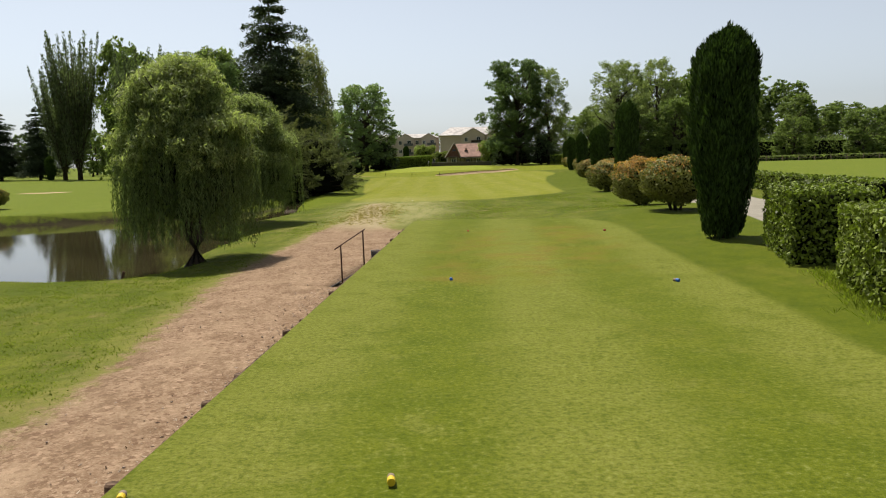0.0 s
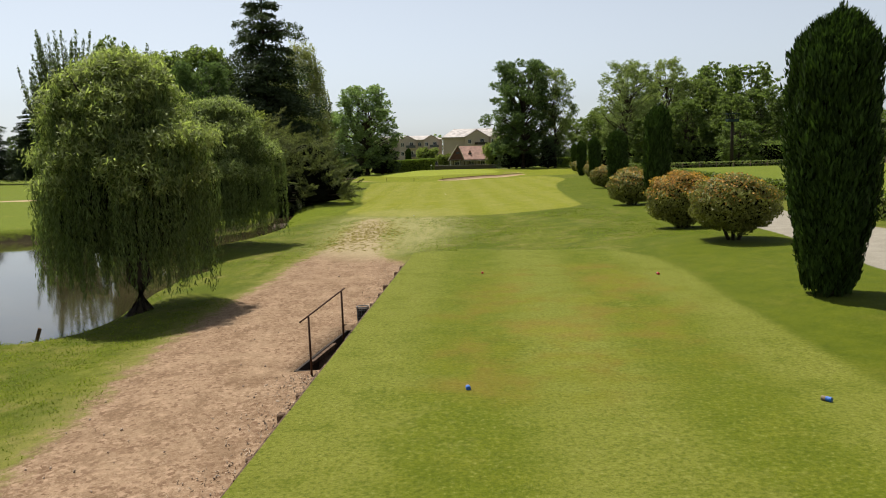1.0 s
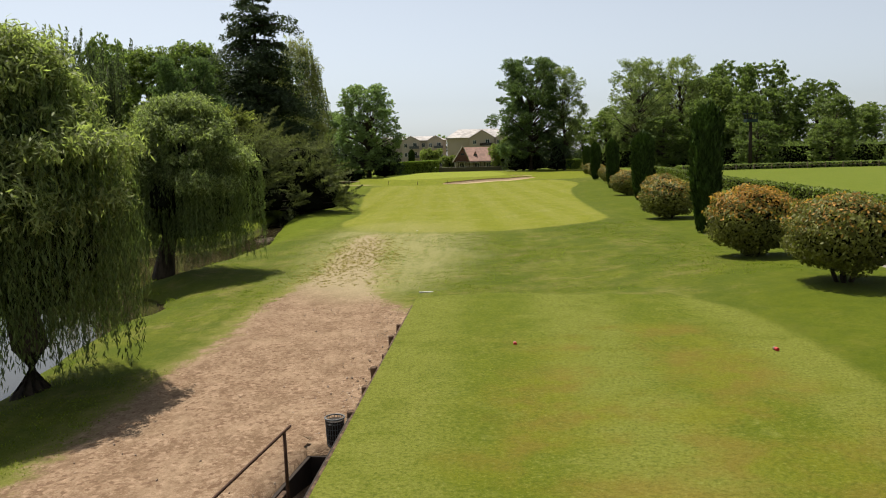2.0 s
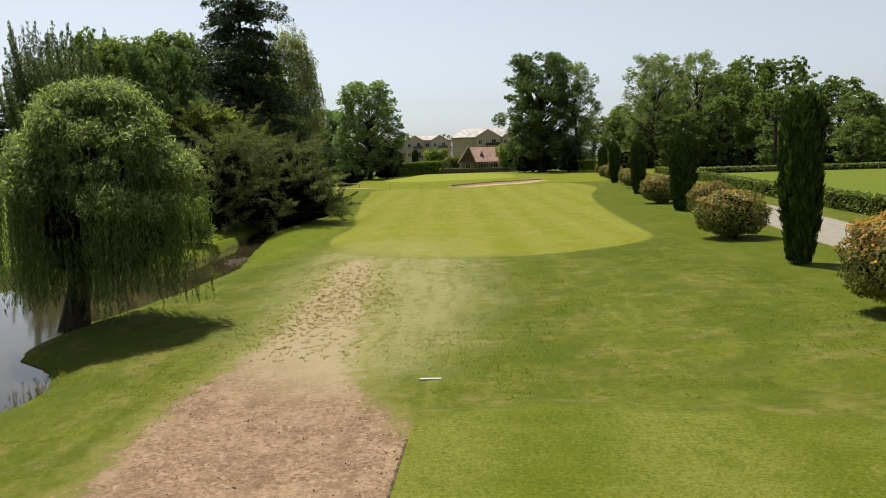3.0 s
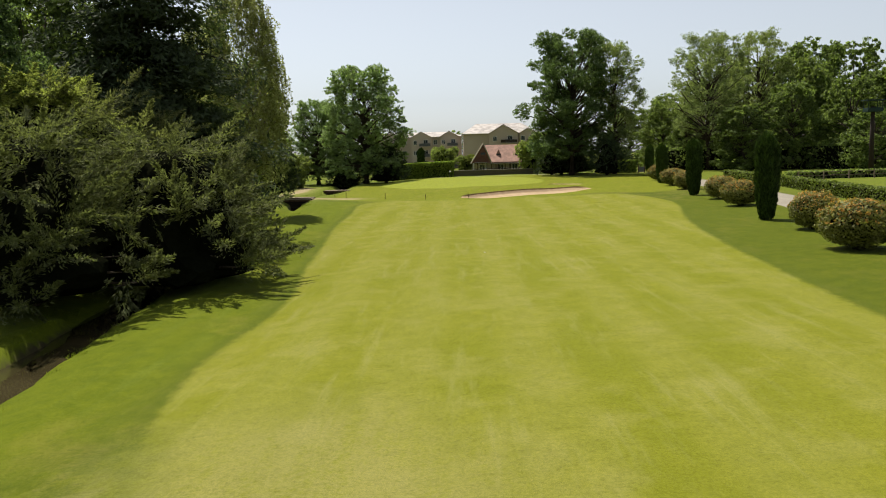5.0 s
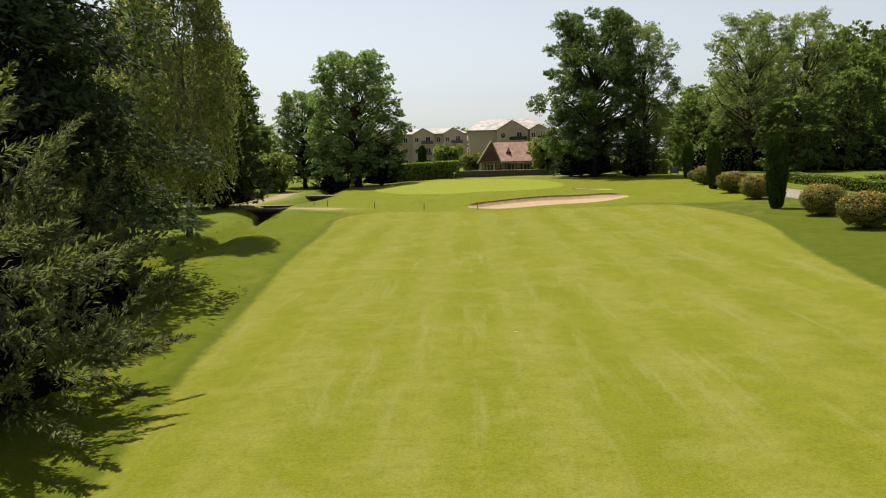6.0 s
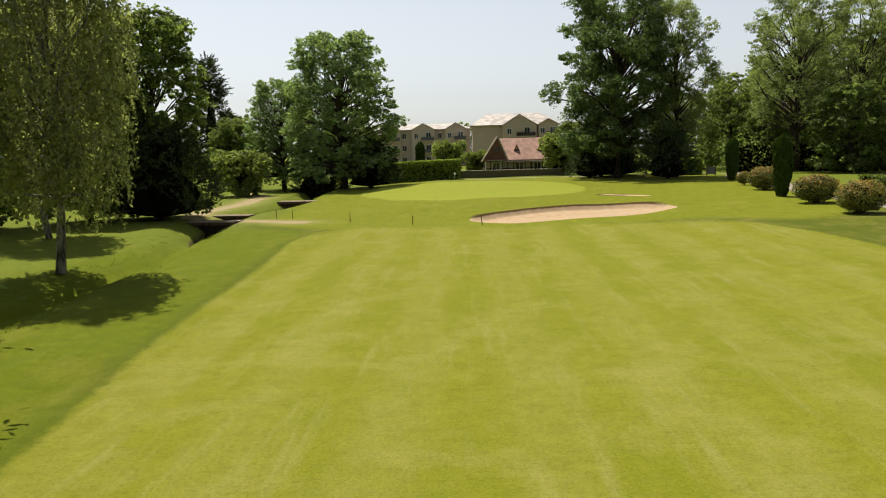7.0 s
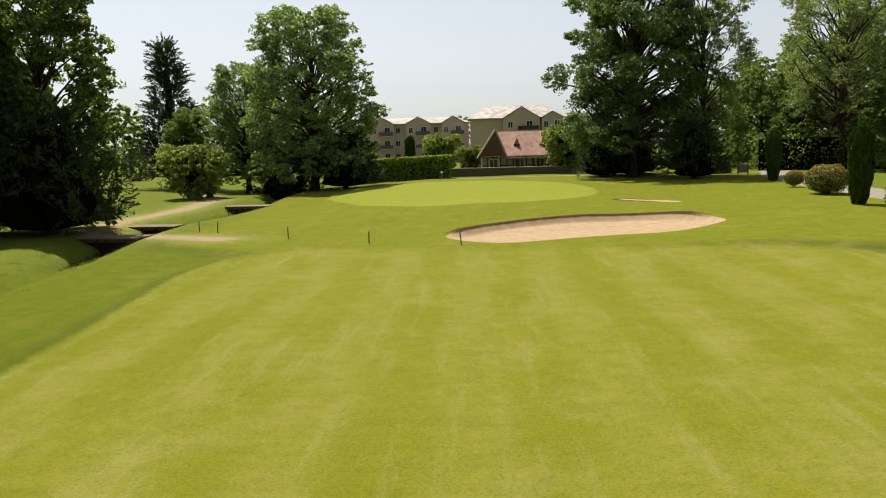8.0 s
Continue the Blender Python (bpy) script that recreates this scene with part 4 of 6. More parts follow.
def round_bush(name, label, seed, radius, height, leaf="photinia", shoots=0.25, leaves=11000, size=0.11, group="clipped bushes along the cart path", low=0.28):
    rng = np.random.default_rng(seed)
    root = thing(name, 0, 0, 0, label, "bush", group)
    cz, rz = height * (0.5 + low * 0.25), height * (0.5 - low * 0.25)
    bm = bmesh.new()
    bmesh.ops.create_icosphere(bm, subdivisions=3, radius=1, matrix=Matrix.LocRotScale((0, 0, cz), None, (radius * 0.76, radius * 0.76, rz * 0.78)))
    part("twig_core", bm, M["core"], root, smooth=True)
    bm = bmesh.new()
    for i in range(6):
        a = i * 1.05 + rng.uniform(0, 0.4)
        tube(bm, [(0.12 * math.cos(a), 0.12 * math.sin(a), -0.15), (0.3 * radius * math.cos(a), 0.3 * radius * math.sin(a), cz * 0.55), (0.5 * radius * math.cos(a), 0.5 * radius * math.sin(a), cz)], [0.06, 0.04, 0.02], 6)
    part("stems", bm, M["bark"], root, smooth=True)
    d = unit(rng.normal(0, 1, (leaves, 3)))
    lump = 1 + 0.06 * np.sin(d[:, 0] * 6 + seed) * np.sin(d[:, 1] * 5) + 0.05 * np.sin(d[:, 2] * 11 + d[:, 0] * 7 + seed)
    flat = np.abs(d) ** 0.93 * np.sign(d)
    at = flat * np.array([radius, radius, rz]) * (lump * rng.uniform(0.82, 1.03, leaves))[:, None] * 0.97 + np.array([0, 0, cz])
    top = (d[:, 2] > 0.05) & (rng.uniform(0, 1, leaves) < shoots * (0.3 + 1.4 * np.clip(d[:, 2], 0, 1)))
    for mask, pname, mat in ((~top, "foliage", leaf), (top, "new_growth", "shoots")):
        if mask.sum() > 20:
            v, f = leaf_cloud(rng, at[mask] + (d[mask] * 0.03 if pname == "new_growth" else 0), d[mask], size, size * 0.48, -0.3 if pname == "new_growth" else 0.2, 0.95)
            tagged(child(pname, mesh_of(pname, v, f), M[mat], root, "bronze-red young shoots" if pname == "new_growth" else ""), kind="stuff")
    return root


def hedge_run(name, label, seed, pts, width, height, leaf, leaves, size=0.1, category="hedge", rough=0.06):
    """A clipped hedge along pts on the ground: a near-black shade core under a skin of leaves."""
    rng = np.random.default_rng(seed)
    pts = [np.array(p, float) for p in pts]
    x0, y0 = pts[0]
    z0 = ground_z(x0, y0)
    root = thing(name, x0, y0, z0, label, category)
    bm = bmesh.new()
    vs, ns, wt = [], [], []
    length = sum(np.linalg.norm(b - a) for a, b in zip(pts, pts[1:]))
    at, out = [], []
    for a, b in zip(pts, pts[1:]):
        L = np.linalg.norm(b - a)
        t = (b - a) / L
        nrm = np.array([t[1], -t[0]])
        w, h = width / 2 * 0.84, height * 0.9
        quad = []
        for q in (a + t * 0.12 * width, b - t * 0.12 * width):
            g = ground_z(*q) - z0
            for sx, zz in ((-w, -0.2), (w, -0.2), (w, h), (-w, h)):
                c = q + nrm * sx
                quad.append(bm.verts.new((c[0] - x0, c[1] - y0, g + zz)))
        for k in range(4):
            bm.faces.new((quad[k], quad[(k + 1) % 4], quad[4 + (k + 1) % 4], quad[4 + k]))
        bm.faces.new(quad[:4][::-1])
        bm.faces.new(quad[4:])
        n = int(leaves * L / length)
        face = rng.choice(4, n, p=np.array([height, height, width, 2 * height * width / L]) / (2 * height + width + 2 * height * width / L))
        s, u, v = rng.uniform(0, L, n), rng.uniform(-1, 1, n), rng.uniform(0, 1, n)
        across = np.where(face == 0, -1.0, np.where(face == 1, 1.0, u)) * width / 2
        zz = np.where(face == 2, 1.0, v) * height
        endn = np.where(rng.uniform(0, 1, n) < 0.5, 0.0, L)
        s = np.where(face == 3, endn, s)
        dirn = np.where(face[:, None] == 2, np.array([0, 0, 1.0]), np.where(face[:, None] == 3, (np.sign(endn - L / 2)[:, None] * np.array([t[0], t[1], 0])), np.sign(across)[:, None] * np.array([nrm[0], nrm[1], 0])))
        bumpy = rough * (np.sin(s * 3.1 + zz * 4) * np.sin(zz * 5 + s * 1.3 + across * 3) + rng.normal(0, 0.6, n))
        p = a + t * s[:, None] + nrm * across[:, None]
        g = np.interp(s, [0, L], [ground_z(*a), ground_z(*b)]) - z0
        at.append(np.stack([p[:, 0] - x0, p[:, 1] - y0, zz + g], 1) + dirn * bumpy[:, None])
        out.append(dirn)
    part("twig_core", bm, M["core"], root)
    at, out = np.concatenate(at), np.concatenate(out)
    v, f = leaf_cloud(rng, at, out, size, size * 0.55, 0.1, 1.1)
    child("foliage", mesh_of("foliage", v, f), M[leaf], root)
    return root


def stand(ob, x, y, turn=0.0, scale=1.0, sink=0.0, tall=None):
    ob.matrix_world = pose(x, y, ground_z(x, y) - sink, 0, 0, turn) @ Matrix.Diagonal((scale, scale, tall or scale, 1))
    return ob


def again(ob, x, y, turn=0.0, scale=1.0, sink=0.0, tall=None, label=""):
    c = copy_thing(ob, Matrix.Identity(4))
    stand(c, x, y, turn, scale, sink, tall)
    return tagged(c, label) if label else c


# willows at the pond
stand(willow("willow", "weeping willow hanging over the pond bank", 3, 7.9, 2.45, 0.7, -0.25), -9.15, 29.6, 0, 1.0, 0.1)
stand(willow("willow", "weeping willow at the pond's stream mouth", 8, 8.0, 2.7, 0.7, 1.1), -12.4, 46.7, 0, 1.0, 0.1)

# cypresses along the cart path
CY = column("cypress", "tall dark green columnar cypress on the grass", 1, 6.3, 0.9, 42000, 0.12)
stand(CY, 8.42, 23.35, 0, 0.95, 0, 0.97)
CY2 = column("cypress", "narrow dark green columnar cypress in the row", 2, 6.0, 0.66, 12000, 0.2)
stand(CY2, 12.0, 50.3)
for x, y, s, tl, turn in ((15.85, 77.5, 1.25, 0.92, 40), (18.4, 101, 1.0, 0.9, 120), (21.3, 126, 1.0, 0.86, 200), (24.4, 149.8, 1.0, 0.80, 250), (29.5, 177, 0.95, 0.80, 310)):
    again(CY2, x, y, turn, s, 0.0, tl)

# clipped photinia bushes between them
B1 = round_bush("photinia_bush", "rounded photinia bush with bronze tips on bare stems", 11, 1.55, 2.3, shoots=0.18, leaves=14000, size=0.11, low=0.2)
stand(B1, 10.1, 33.6)
B2 = round_bush("photinia_bush", "clipped round photinia bush with red-bronze new growth", 12, 1.6, 2.5, shoots=0.46, leaves=14000, size=0.12, low=0.06)
stand(B2, 10.6, 41.0)
B3 = round_bush("photinia_bush", "clipped round photinia bush with olive leaves and bronze tips", 13, 1.6, 2.5, shoots=0.2, leaves=9000, size=0.14, low=0.06)
stand(B3, 16.8, 86.3, 40, 1.08, 0, 0.9)
for i, (x, y, s, tl) in enumerate(((12.9, 59.6, 1.05, 0.92), (14.9, 68.5, 0.86, 0.95), (18.6, 94.8, 0.85, 0.85), (20.9, 112.5, 0.95, 0.8), (21.9, 120, 0.9, 0.8), (23.1, 134.5, 0.9, 0.8), (23.9, 142.5, 0.95, 0.8), (26.3, 158.5, 0.95, 0.85), (27.4, 167, 0.5, 0.6))):
    again(B3 if i != 8 else B1, x, y, 67 * i, s, 0, tl)

# block hedges beside the tee
hedge_run("block_hedge", "clipped block of hedge with a bright leafy top", 21, [(9.75, 21.3), (8.62, 17.1)], 1.75, 1.6, "hedge", 13000, 0.11)
hedge_run("block_hedge", "clipped block of hedge beside the tee", 22, [(8.68, 15.2), (7.8, 11.6)], 1.75, 1.45, "hedge", 13000, 0.11)
hedge_run("low_hedge", "long low clipped hedge beyond the cart path", 23, [(17.5, 30), (20.6, 46), (23.2, 60), (25.2, 76), (27.2, 92), (30.6, 113), (33.5, 135), (36, 160)], 1.3, 1.05, "hedge", 36000, 0.17)
hedge_run("laurel_hedge", "tall bright green laurel hedge behind the green", 24, [(-16.5, 206.5), (-8, 207), (-1.6, 206.5)], 3.0, 3.0, "laurel", 14000, 0.3)
hedge_run("field_hedge", "dark clipped hedge near the gate", 25, [(27.5, 196), (31.5, 197)], 2.0, 2.2, "laurel", 5000, 0.3)

# shrubs left of the stream
stand(round_bush("shrub", "rounded grey-green shrub on the stream bank", 31, 1.38, 2.45, "birch", 0.0, 11000, 0.1, "shrubs by the stream", -0.12), -16.95, 66.3)
stand(broad_tree("shrub", "leafy bright green shrub on the stream bank", 32, 3.2, 1.7, 0.05, "laurel", 20000, 0.13, 36, 0.55, 0.06, lambda s: 0.75 + 0.25 * math.sin(math.pi * min(1, 0.1 + 0.8 * s)), category="shrub", dense=0.25), -16.35, 70.0)

# the dark stand of trees left of the fairway
YEW = evergreen("yew", "spreading dark yew with drooping grey-green sprays", 41, 6.8, 4.7, 0.0, 90, 0.95, lambda s: (1 - s) ** 0.5 * 0.95 + 0.1, 215, 2.3, 260, 0.19, core=0.62)
FARYEW = evergreen("yew", "dark dense yew standing behind the green", 48, 6.8, 4.7, 0.0, 80, 0.95, lambda s: (1 - s) ** 0.5 * 0.95 + 0.1, 340, 1.5, 40, 0.3, "fir")
stand(FARYEW, -13.6, 194, 10)
stand(YEW, -13.4, 86, 0)
again(YEW, -17.2, 80.5, 130, 1.0)
again(YEW, -19.5, 91, 250, 1.25)
again(YEW, -21.6, 83.5, 200, 0.62, 0, 0.7)
again(YEW, -15.6, 96.8, 60, 0.85)
TALLYEW = evergreen("thuja", "tall dark evergreen with layered feathery sprays", 42, 14.5, 5.0, 0.2, 120, 1.15, lambda s: (1 - s) ** 0.6 + 0.12, 400, 2.5, 140, 0.26, "thuja")
stand(TALLYEW, -21.0, 89.5, 0, 0.95, 0, 0.66)
again(TALLYEW, -27.5, 92, 200, 1.0, 0, 0.7)
again(TALLYEW, -24, 108, 300, 0.8, 0, 0.8)
FIR = conifer("fir", "tall dark fir rising above the other trees", 43, 25.0, 8.0, "fir", 84000, 0.42, 3.0, 36, 0.5, 0.5)
stand(FIR, -20.5, 101.5)
BIRCH = broad_tree("birch", "drooping birch with thin grey-green foliage and a slender trunk", 44, 20.5, 4.3, 2.6, "birch", 30000, 0.2, 110, 1.15, 0.2, lambda s: math.sin(math.pi * (0.15 + 0.8 * s)) ** 0.6, bark="birchbark", squash=1.3, droop=1.8, shell=0.1, split=True)
hanging = []
rb = np.random.default_rng(77)
for i in range(620):
    q = rb.uniform(0.12, 1)
    a, rad = rb.uniform(0, 2 * math.pi), 4.1 * math.sin(math.pi * (0.15 + 0.8 * q)) ** 0.6 * math.sqrt(rb.uniform(0.3, 1))
    z = 3.6 + 16.2 * q
    fall = min(rb.uniform(0.8, 3.2), z - 2.2)
    m = int(fall * 20)
    t = np.linspace(0, 1, m)
    hanging.append(np.stack([rad * math.cos(a) + 0.25 * t * math.cos(a), rad * math.sin(a) + 0.25 * t * math.sin(a), z - fall * t], 1) + rb.normal(0, 0.06, (m, 3)))
hanging = np.concatenate(hanging)
m = len(hanging)
v, f = leaf_cloud(rb, hanging, rb.normal(0, 1, (m, 3)) * np.array([1, 1, 0.4]), 0.2, 0.1, 1.5)
tagged(child("drooping_foliage", mesh_of("drooping_foliage", v, f), M["birch"], BIRCH), kind="stuff")
stand(BIRCH, -19.3, 121.5)

# trees behind the stream towards the green
LIME = broad_tree("lime_tree", "dense broadleaf tree with foliage down to the grass", 45, 17.5, 5.0, 0.3, "wood", 48000, 0.29, 170, 1.1, 0.3, lambda s: math.sin(math.pi * min(1, 0.2 + 0.75 * s)) ** 0.45, core=0.55, shell=0.5)
stand(LIME, -26.8, 152.5, 80, 1.08, 0, 1.0)
again(LIME, -33.3, 107, 250, 1.0, 0, 1.02)
again(LIME, -28.8, 106, 310, 1.0, 0, 1.04)
again(LIME, -31, 149, 80)
again(LIME, -37, 142, 200, 1.1)
again(FARYEW, -25.0, 149.0, 20, 1.05, 0, 1.15, "dark dense yew beneath the lime trees")
again(BIRCH, -27.5, 136, 140, 0.95)
stand(evergreen("spruce", "dense dark spruce rising behind the bamboo", 49, 20.5, 5.6, 0.2, 130, 1.5, lambda s: (1 - s) ** 1.15 * (1.0 + 0.2 * math.sin(s * 17)) + 0.03, 950, 2.0, 44, 0.4, "fir", 0.25), -40.7, 212)
BAMBOO = broad_tree("bamboo_clump", "bushy clump of pale green bamboo-like shrub", 46, 6.0, 4.2, 0.0, "bamboo", 20000, 0.3, 70, 1.0, 0.1, lambda s: 0.55 + 0.45 * s, category="shrub", dense=0.4)
stand(BAMBOO, -29.5, 188)
MAPLE = broad_tree("maple", "large round-headed tree with open airy foliage beside the green", 47, 21.0, 7.6, 1.0, "maple", 90000, 0.25, 290, 1.05, 0.5, lambda s: math.sin(math.pi * min(1, 0.28 + 0.62 * s)) ** 0.5, core=0.5, shell=0.55, split=True)
stand(MAPLE, -17.2, 193.5, 0, 1.1, 0, 1.0)
again(MAPLE, -27.0, 201, 100, 0.74, 0, 0.76)
again(FARYEW, -21.0, 194.5, 100, 1.0)
again(LIME, -36, 206, 30, 0.8, 0, 0.62)

# the oaks right of the green
OAK = broad_tree("oak", "big spreading dark green oak with open branches", 51, 27, 10.5, 3.0, "oak", 110000, 0.3, 230, 1.5, 0.6, lambda s: math.sin(math.pi * min(1, 0.2 + 0.70 * s)) ** 0.5 * (0.86 + 0.16 * math.sin(s * 21)), core=0.4, shell=0.6, split=True, squash=0.62)
stand(OAK, 19.3, 191, 0, 0.93, 0, 0.93)
ASH = broad_tree("ash_tree", "tall airy ash with thin grey-green foliage and bare forks", 52, 27, 7.8, 6.0, "airy", 52000, 0.22, 130, 1.25, 0.45, lambda s: math.sin(math.pi * min(1, 0.2 + 0.68 * s)) ** 0.6, core=0.3, shell=0.4, split=True)
stand(ASH, 26.6, 190, 0, 0.8, 0, 0.84)
again(FARYEW, 24.2, 184.5, 30, 0.72, 0, 0.85, "dark dense yew beneath the oak")
again(FARYEW, 18.5, 199, 30, 1.0, 0, 0.8)
again(FARYEW, 28, 200, 80, 1.0, 0, 0.8)
again(FARYEW, 16.3, 195, 70, 0.72, 0, 0.72)
again(FARYEW, 20.0, 196, 310, 0.8, 0, 0.9)
again(FARYEW, 21.5, 201, 140, 1.0, 0, 0.75)
again(BAMBOO, 14.2, 212, 0, 0.85, 0, 1.1, "leafy shrub in front of the old house")
again(OAK, -24.6, 89.5, 40, 0.42, 0, 0.54, "dark broadleaf tree behind the yews")
again(LIME, 17.5, 222, 120, 0.8, 0, 0.5)

# garden trees before the flats
again(BAMBOO, -3.6, 232, 40, 0.85, 0, 1.05, "round leafy garden tree behind the hedge")
again(BAMBOO, 1.2, 227, 90, 0.6, 0, 0.72, "leafy garden shrub behind the stone wall")
again(CY2, -9.2, 238, 0, 1.2, 0, 1.05, "dark pointed evergreen in the garden")
again(BAMBOO, -17.5, 240, 10, 0.7, 0, 0.7, "leafy garden shrub behind the hedge")

# the wood along the right
again(ASH, 45, 197, 70, 1.0, 0, 0.92)
again(ASH, 56, 203, 190, 0.95)
again(ASH, 50, 212, 290, 0.95, 0, 0.9)
WOOD = broad_tree("woodland_tree", "broadleaf tree in the dense green wood", 53, 19, 6.8, 0.2, "wood", 24000, 0.43, 110, 1.45, 0.35, lambda s: math.sin(math.pi * min(1, 0.28 + 0.66 * s)) ** 0.42, core=0.6, shell=0.55)
stand(WOOD, 40, 210, 0, 0.75, 0, 0.72)
for i, (x, y, w, tl) in enumerate(((36, 222, 0.9, 0.7), (46, 222, 1.0, 0.85), (48, 188, 0.8, 0.6), (57, 190, 0.85, 0.8), (54, 226, 1.1, 1.0), (64, 208, 1.1, 1.15), (68, 192, 0.9, 0.85), (76, 226, 1.35, 1.42), (89, 234, 1.35, 1.45), (78, 200, 1.0, 0.95), (86, 190, 0.9, 0.8), (98, 206, 1.1, 0.85), (108, 196, 1.0, 0.78), (119, 206, 1.1, 0.85), (130, 197, 1.0, 0.78), (141, 206, 1.1, 0.9), (152, 197, 1.0, 0.8), (163, 206, 1.1, 0.86), (176, 198, 1.0, 0.8), (64, 176, 0.75, 0.5), (79, 176, 0.7, 0.5), (94, 175, 0.75, 0.55), (109, 176, 0.8, 0.52), (124, 175, 0.75, 0.55), (139, 176, 0.8, 0.56), (155, 177, 0.8, 0.52), (172, 178, 0.8, 0.55), (118, 232, 1.2, 1.0), (140, 236, 1.2, 1.0), (160, 238, 1.2, 1.0))):
    again(WOOD, x, y, 53 * i, w, 0, tl * (0.82 if x > 95 else 1.0))

for x, y, w, tl in ((62, 222, 1.1, 1.2), (70, 212, 1.0, 1.0), (100, 228, 1.2, 1.15), (43, 204, 0.6, 0.55), (50, 200, 0.6, 0.45)):
    again(WOOD, x, y, x * 7, w, 0, tl)
hedge_run("woodland_edge", "dense dark undergrowth along the edge of the wood", 28, [(37, 203), (52, 196), (66, 184), (90, 181), (130, 181), (185, 184)], 5.0, 4.2, "wood", 30000, 0.36, "undergrowth", 0.6)

# far trees left of the pond
def poplar(name, label, seed, height, spread):
    """A Lombardy poplar: a short trunk and steep feathery boughs that fan upwards."""
    rng = np.random.default_rng(seed)
    root = thing(name, 0, 0, 0, label, "tree")
    bm = bmesh.new()
    tube(bm, [(0, 0, -0.3), (0, 0, height * 0.3), (0, 0, height * 0.85)], [0.6, 0.4, 0.05], 9)
    part("trunk", bm, M["bark"], root, smooth=True)
    at = []
    for i in range(64):
        a = i * 2.399963
        z0 = rng.uniform(0.02, 0.33) * height
        top = height * (1.0 - 0.30 * rng.uniform(0, 1) ** 1.5) if i % 3 else height * rng.uniform(0.45, 0.8)
        out = spread * math.sqrt(rng.uniform(0.02, 1)) * (0.55 + 0.45 * top / height)
        bm = bmesh.new()
        tube(bm, [(0, 0, z0), (out * 0.5 * math.cos(a), out * 0.5 * math.sin(a), z0 + (top - z0) * 0.35), (out * math.cos(a), out * math.sin(a), top * 0.96)], [0.16, 0.1, 0.02], 5)
        part("bough", bm, M["bark"], root, smooth=True)
        m = int((top - z0) * 20)
        t = rng.uniform(0.12, 1, m)
        r = out * t ** 0.7
        w = 1.25 * (1.06 - t) ** 0.6
        at.append(np.stack([r * math.cos(a), r * math.sin(a), z0 + (top - z0) * t], 1) + rng.normal(0, 1, (m, 3)) * np.stack([w, w, w * 1.3], 1) * 0.6)
    at = np.concatenate(at)
    n = len(at)
    along = unit(np.stack([rng.normal(0, 0.45, n), rng.normal(0, 0.45, n), np.ones(n)], 1))
    across = unit(np.cross(along, rng.normal(0, 1, (n, 3))))
    k = rng.uniform(0.6, 1.4, n)
    v, f = cards(at, along, across, 0.55 * k, 0.2 * k)
    child("crown", mesh_of("crown", v, f), M["poplar"], root)
    return root


POP = poplar("poplar", "tall Lombardy poplar with steep fan-like boughs", 61, 35, 7.2)
stand(POP, -86, 192)
again(POP, -39.5, 108, 160, 0.6, 0, 0.54)
again(WOOD, -74, 190, 60, 0.95, 0, 1.75)
again(POP, -91, 195, 200, 0.95, 0, 0.78)
again(WOOD, -66, 176, 20, 1.0, 0, 1.5)
again(WOOD, -57, 190, 90, 1.1, 0, 1.35)
again(WOOD, -48, 180, 120, 1.0, 0, 1.1)
again(FIR, -112, 205, 0, 0.9, 0, 0.72)
again(FIR, -101, 203, 80, 0.8, 0, 0.75)
again(FIR, -122, 215, 80, 0.9, 0, 0.8)
FARWOOD = broad_tree("distant_tree", "hazy broadleaf tree in the far distance", 54, 19, 6.8, 0.2, "wood", 3000, 0.95, 50, 2.0, 0.35, lambda s: math.sin(math.pi * min(1, 0.28 + 0.66 * s)) ** 0.42)
stand(FARWOOD, -164, 262)
for i in range(10):
    again(FARWOOD, -150 + 14 * i, 250 + 18 * ((i * 7) % 3), 40 * i, 0.9 + 0.1 * (i % 3), 0, 0.8)
again(B1, -36.2, 64.5, 50, 0.8, 0, 0.8, "small leafy bush on the far pond bank")
again(CY2, -95, 196, 0, 1.6, 0, 1.0, "small conical evergreen near the poplars")

# far skyline behind the houses
for i in range(12):
    again(FARWOOD, -70 + 18 * i, 350 + 22 * ((i * 5) % 4), 61 * i, 1.1, 0, 0.62 + 0.1 * (i % 3))


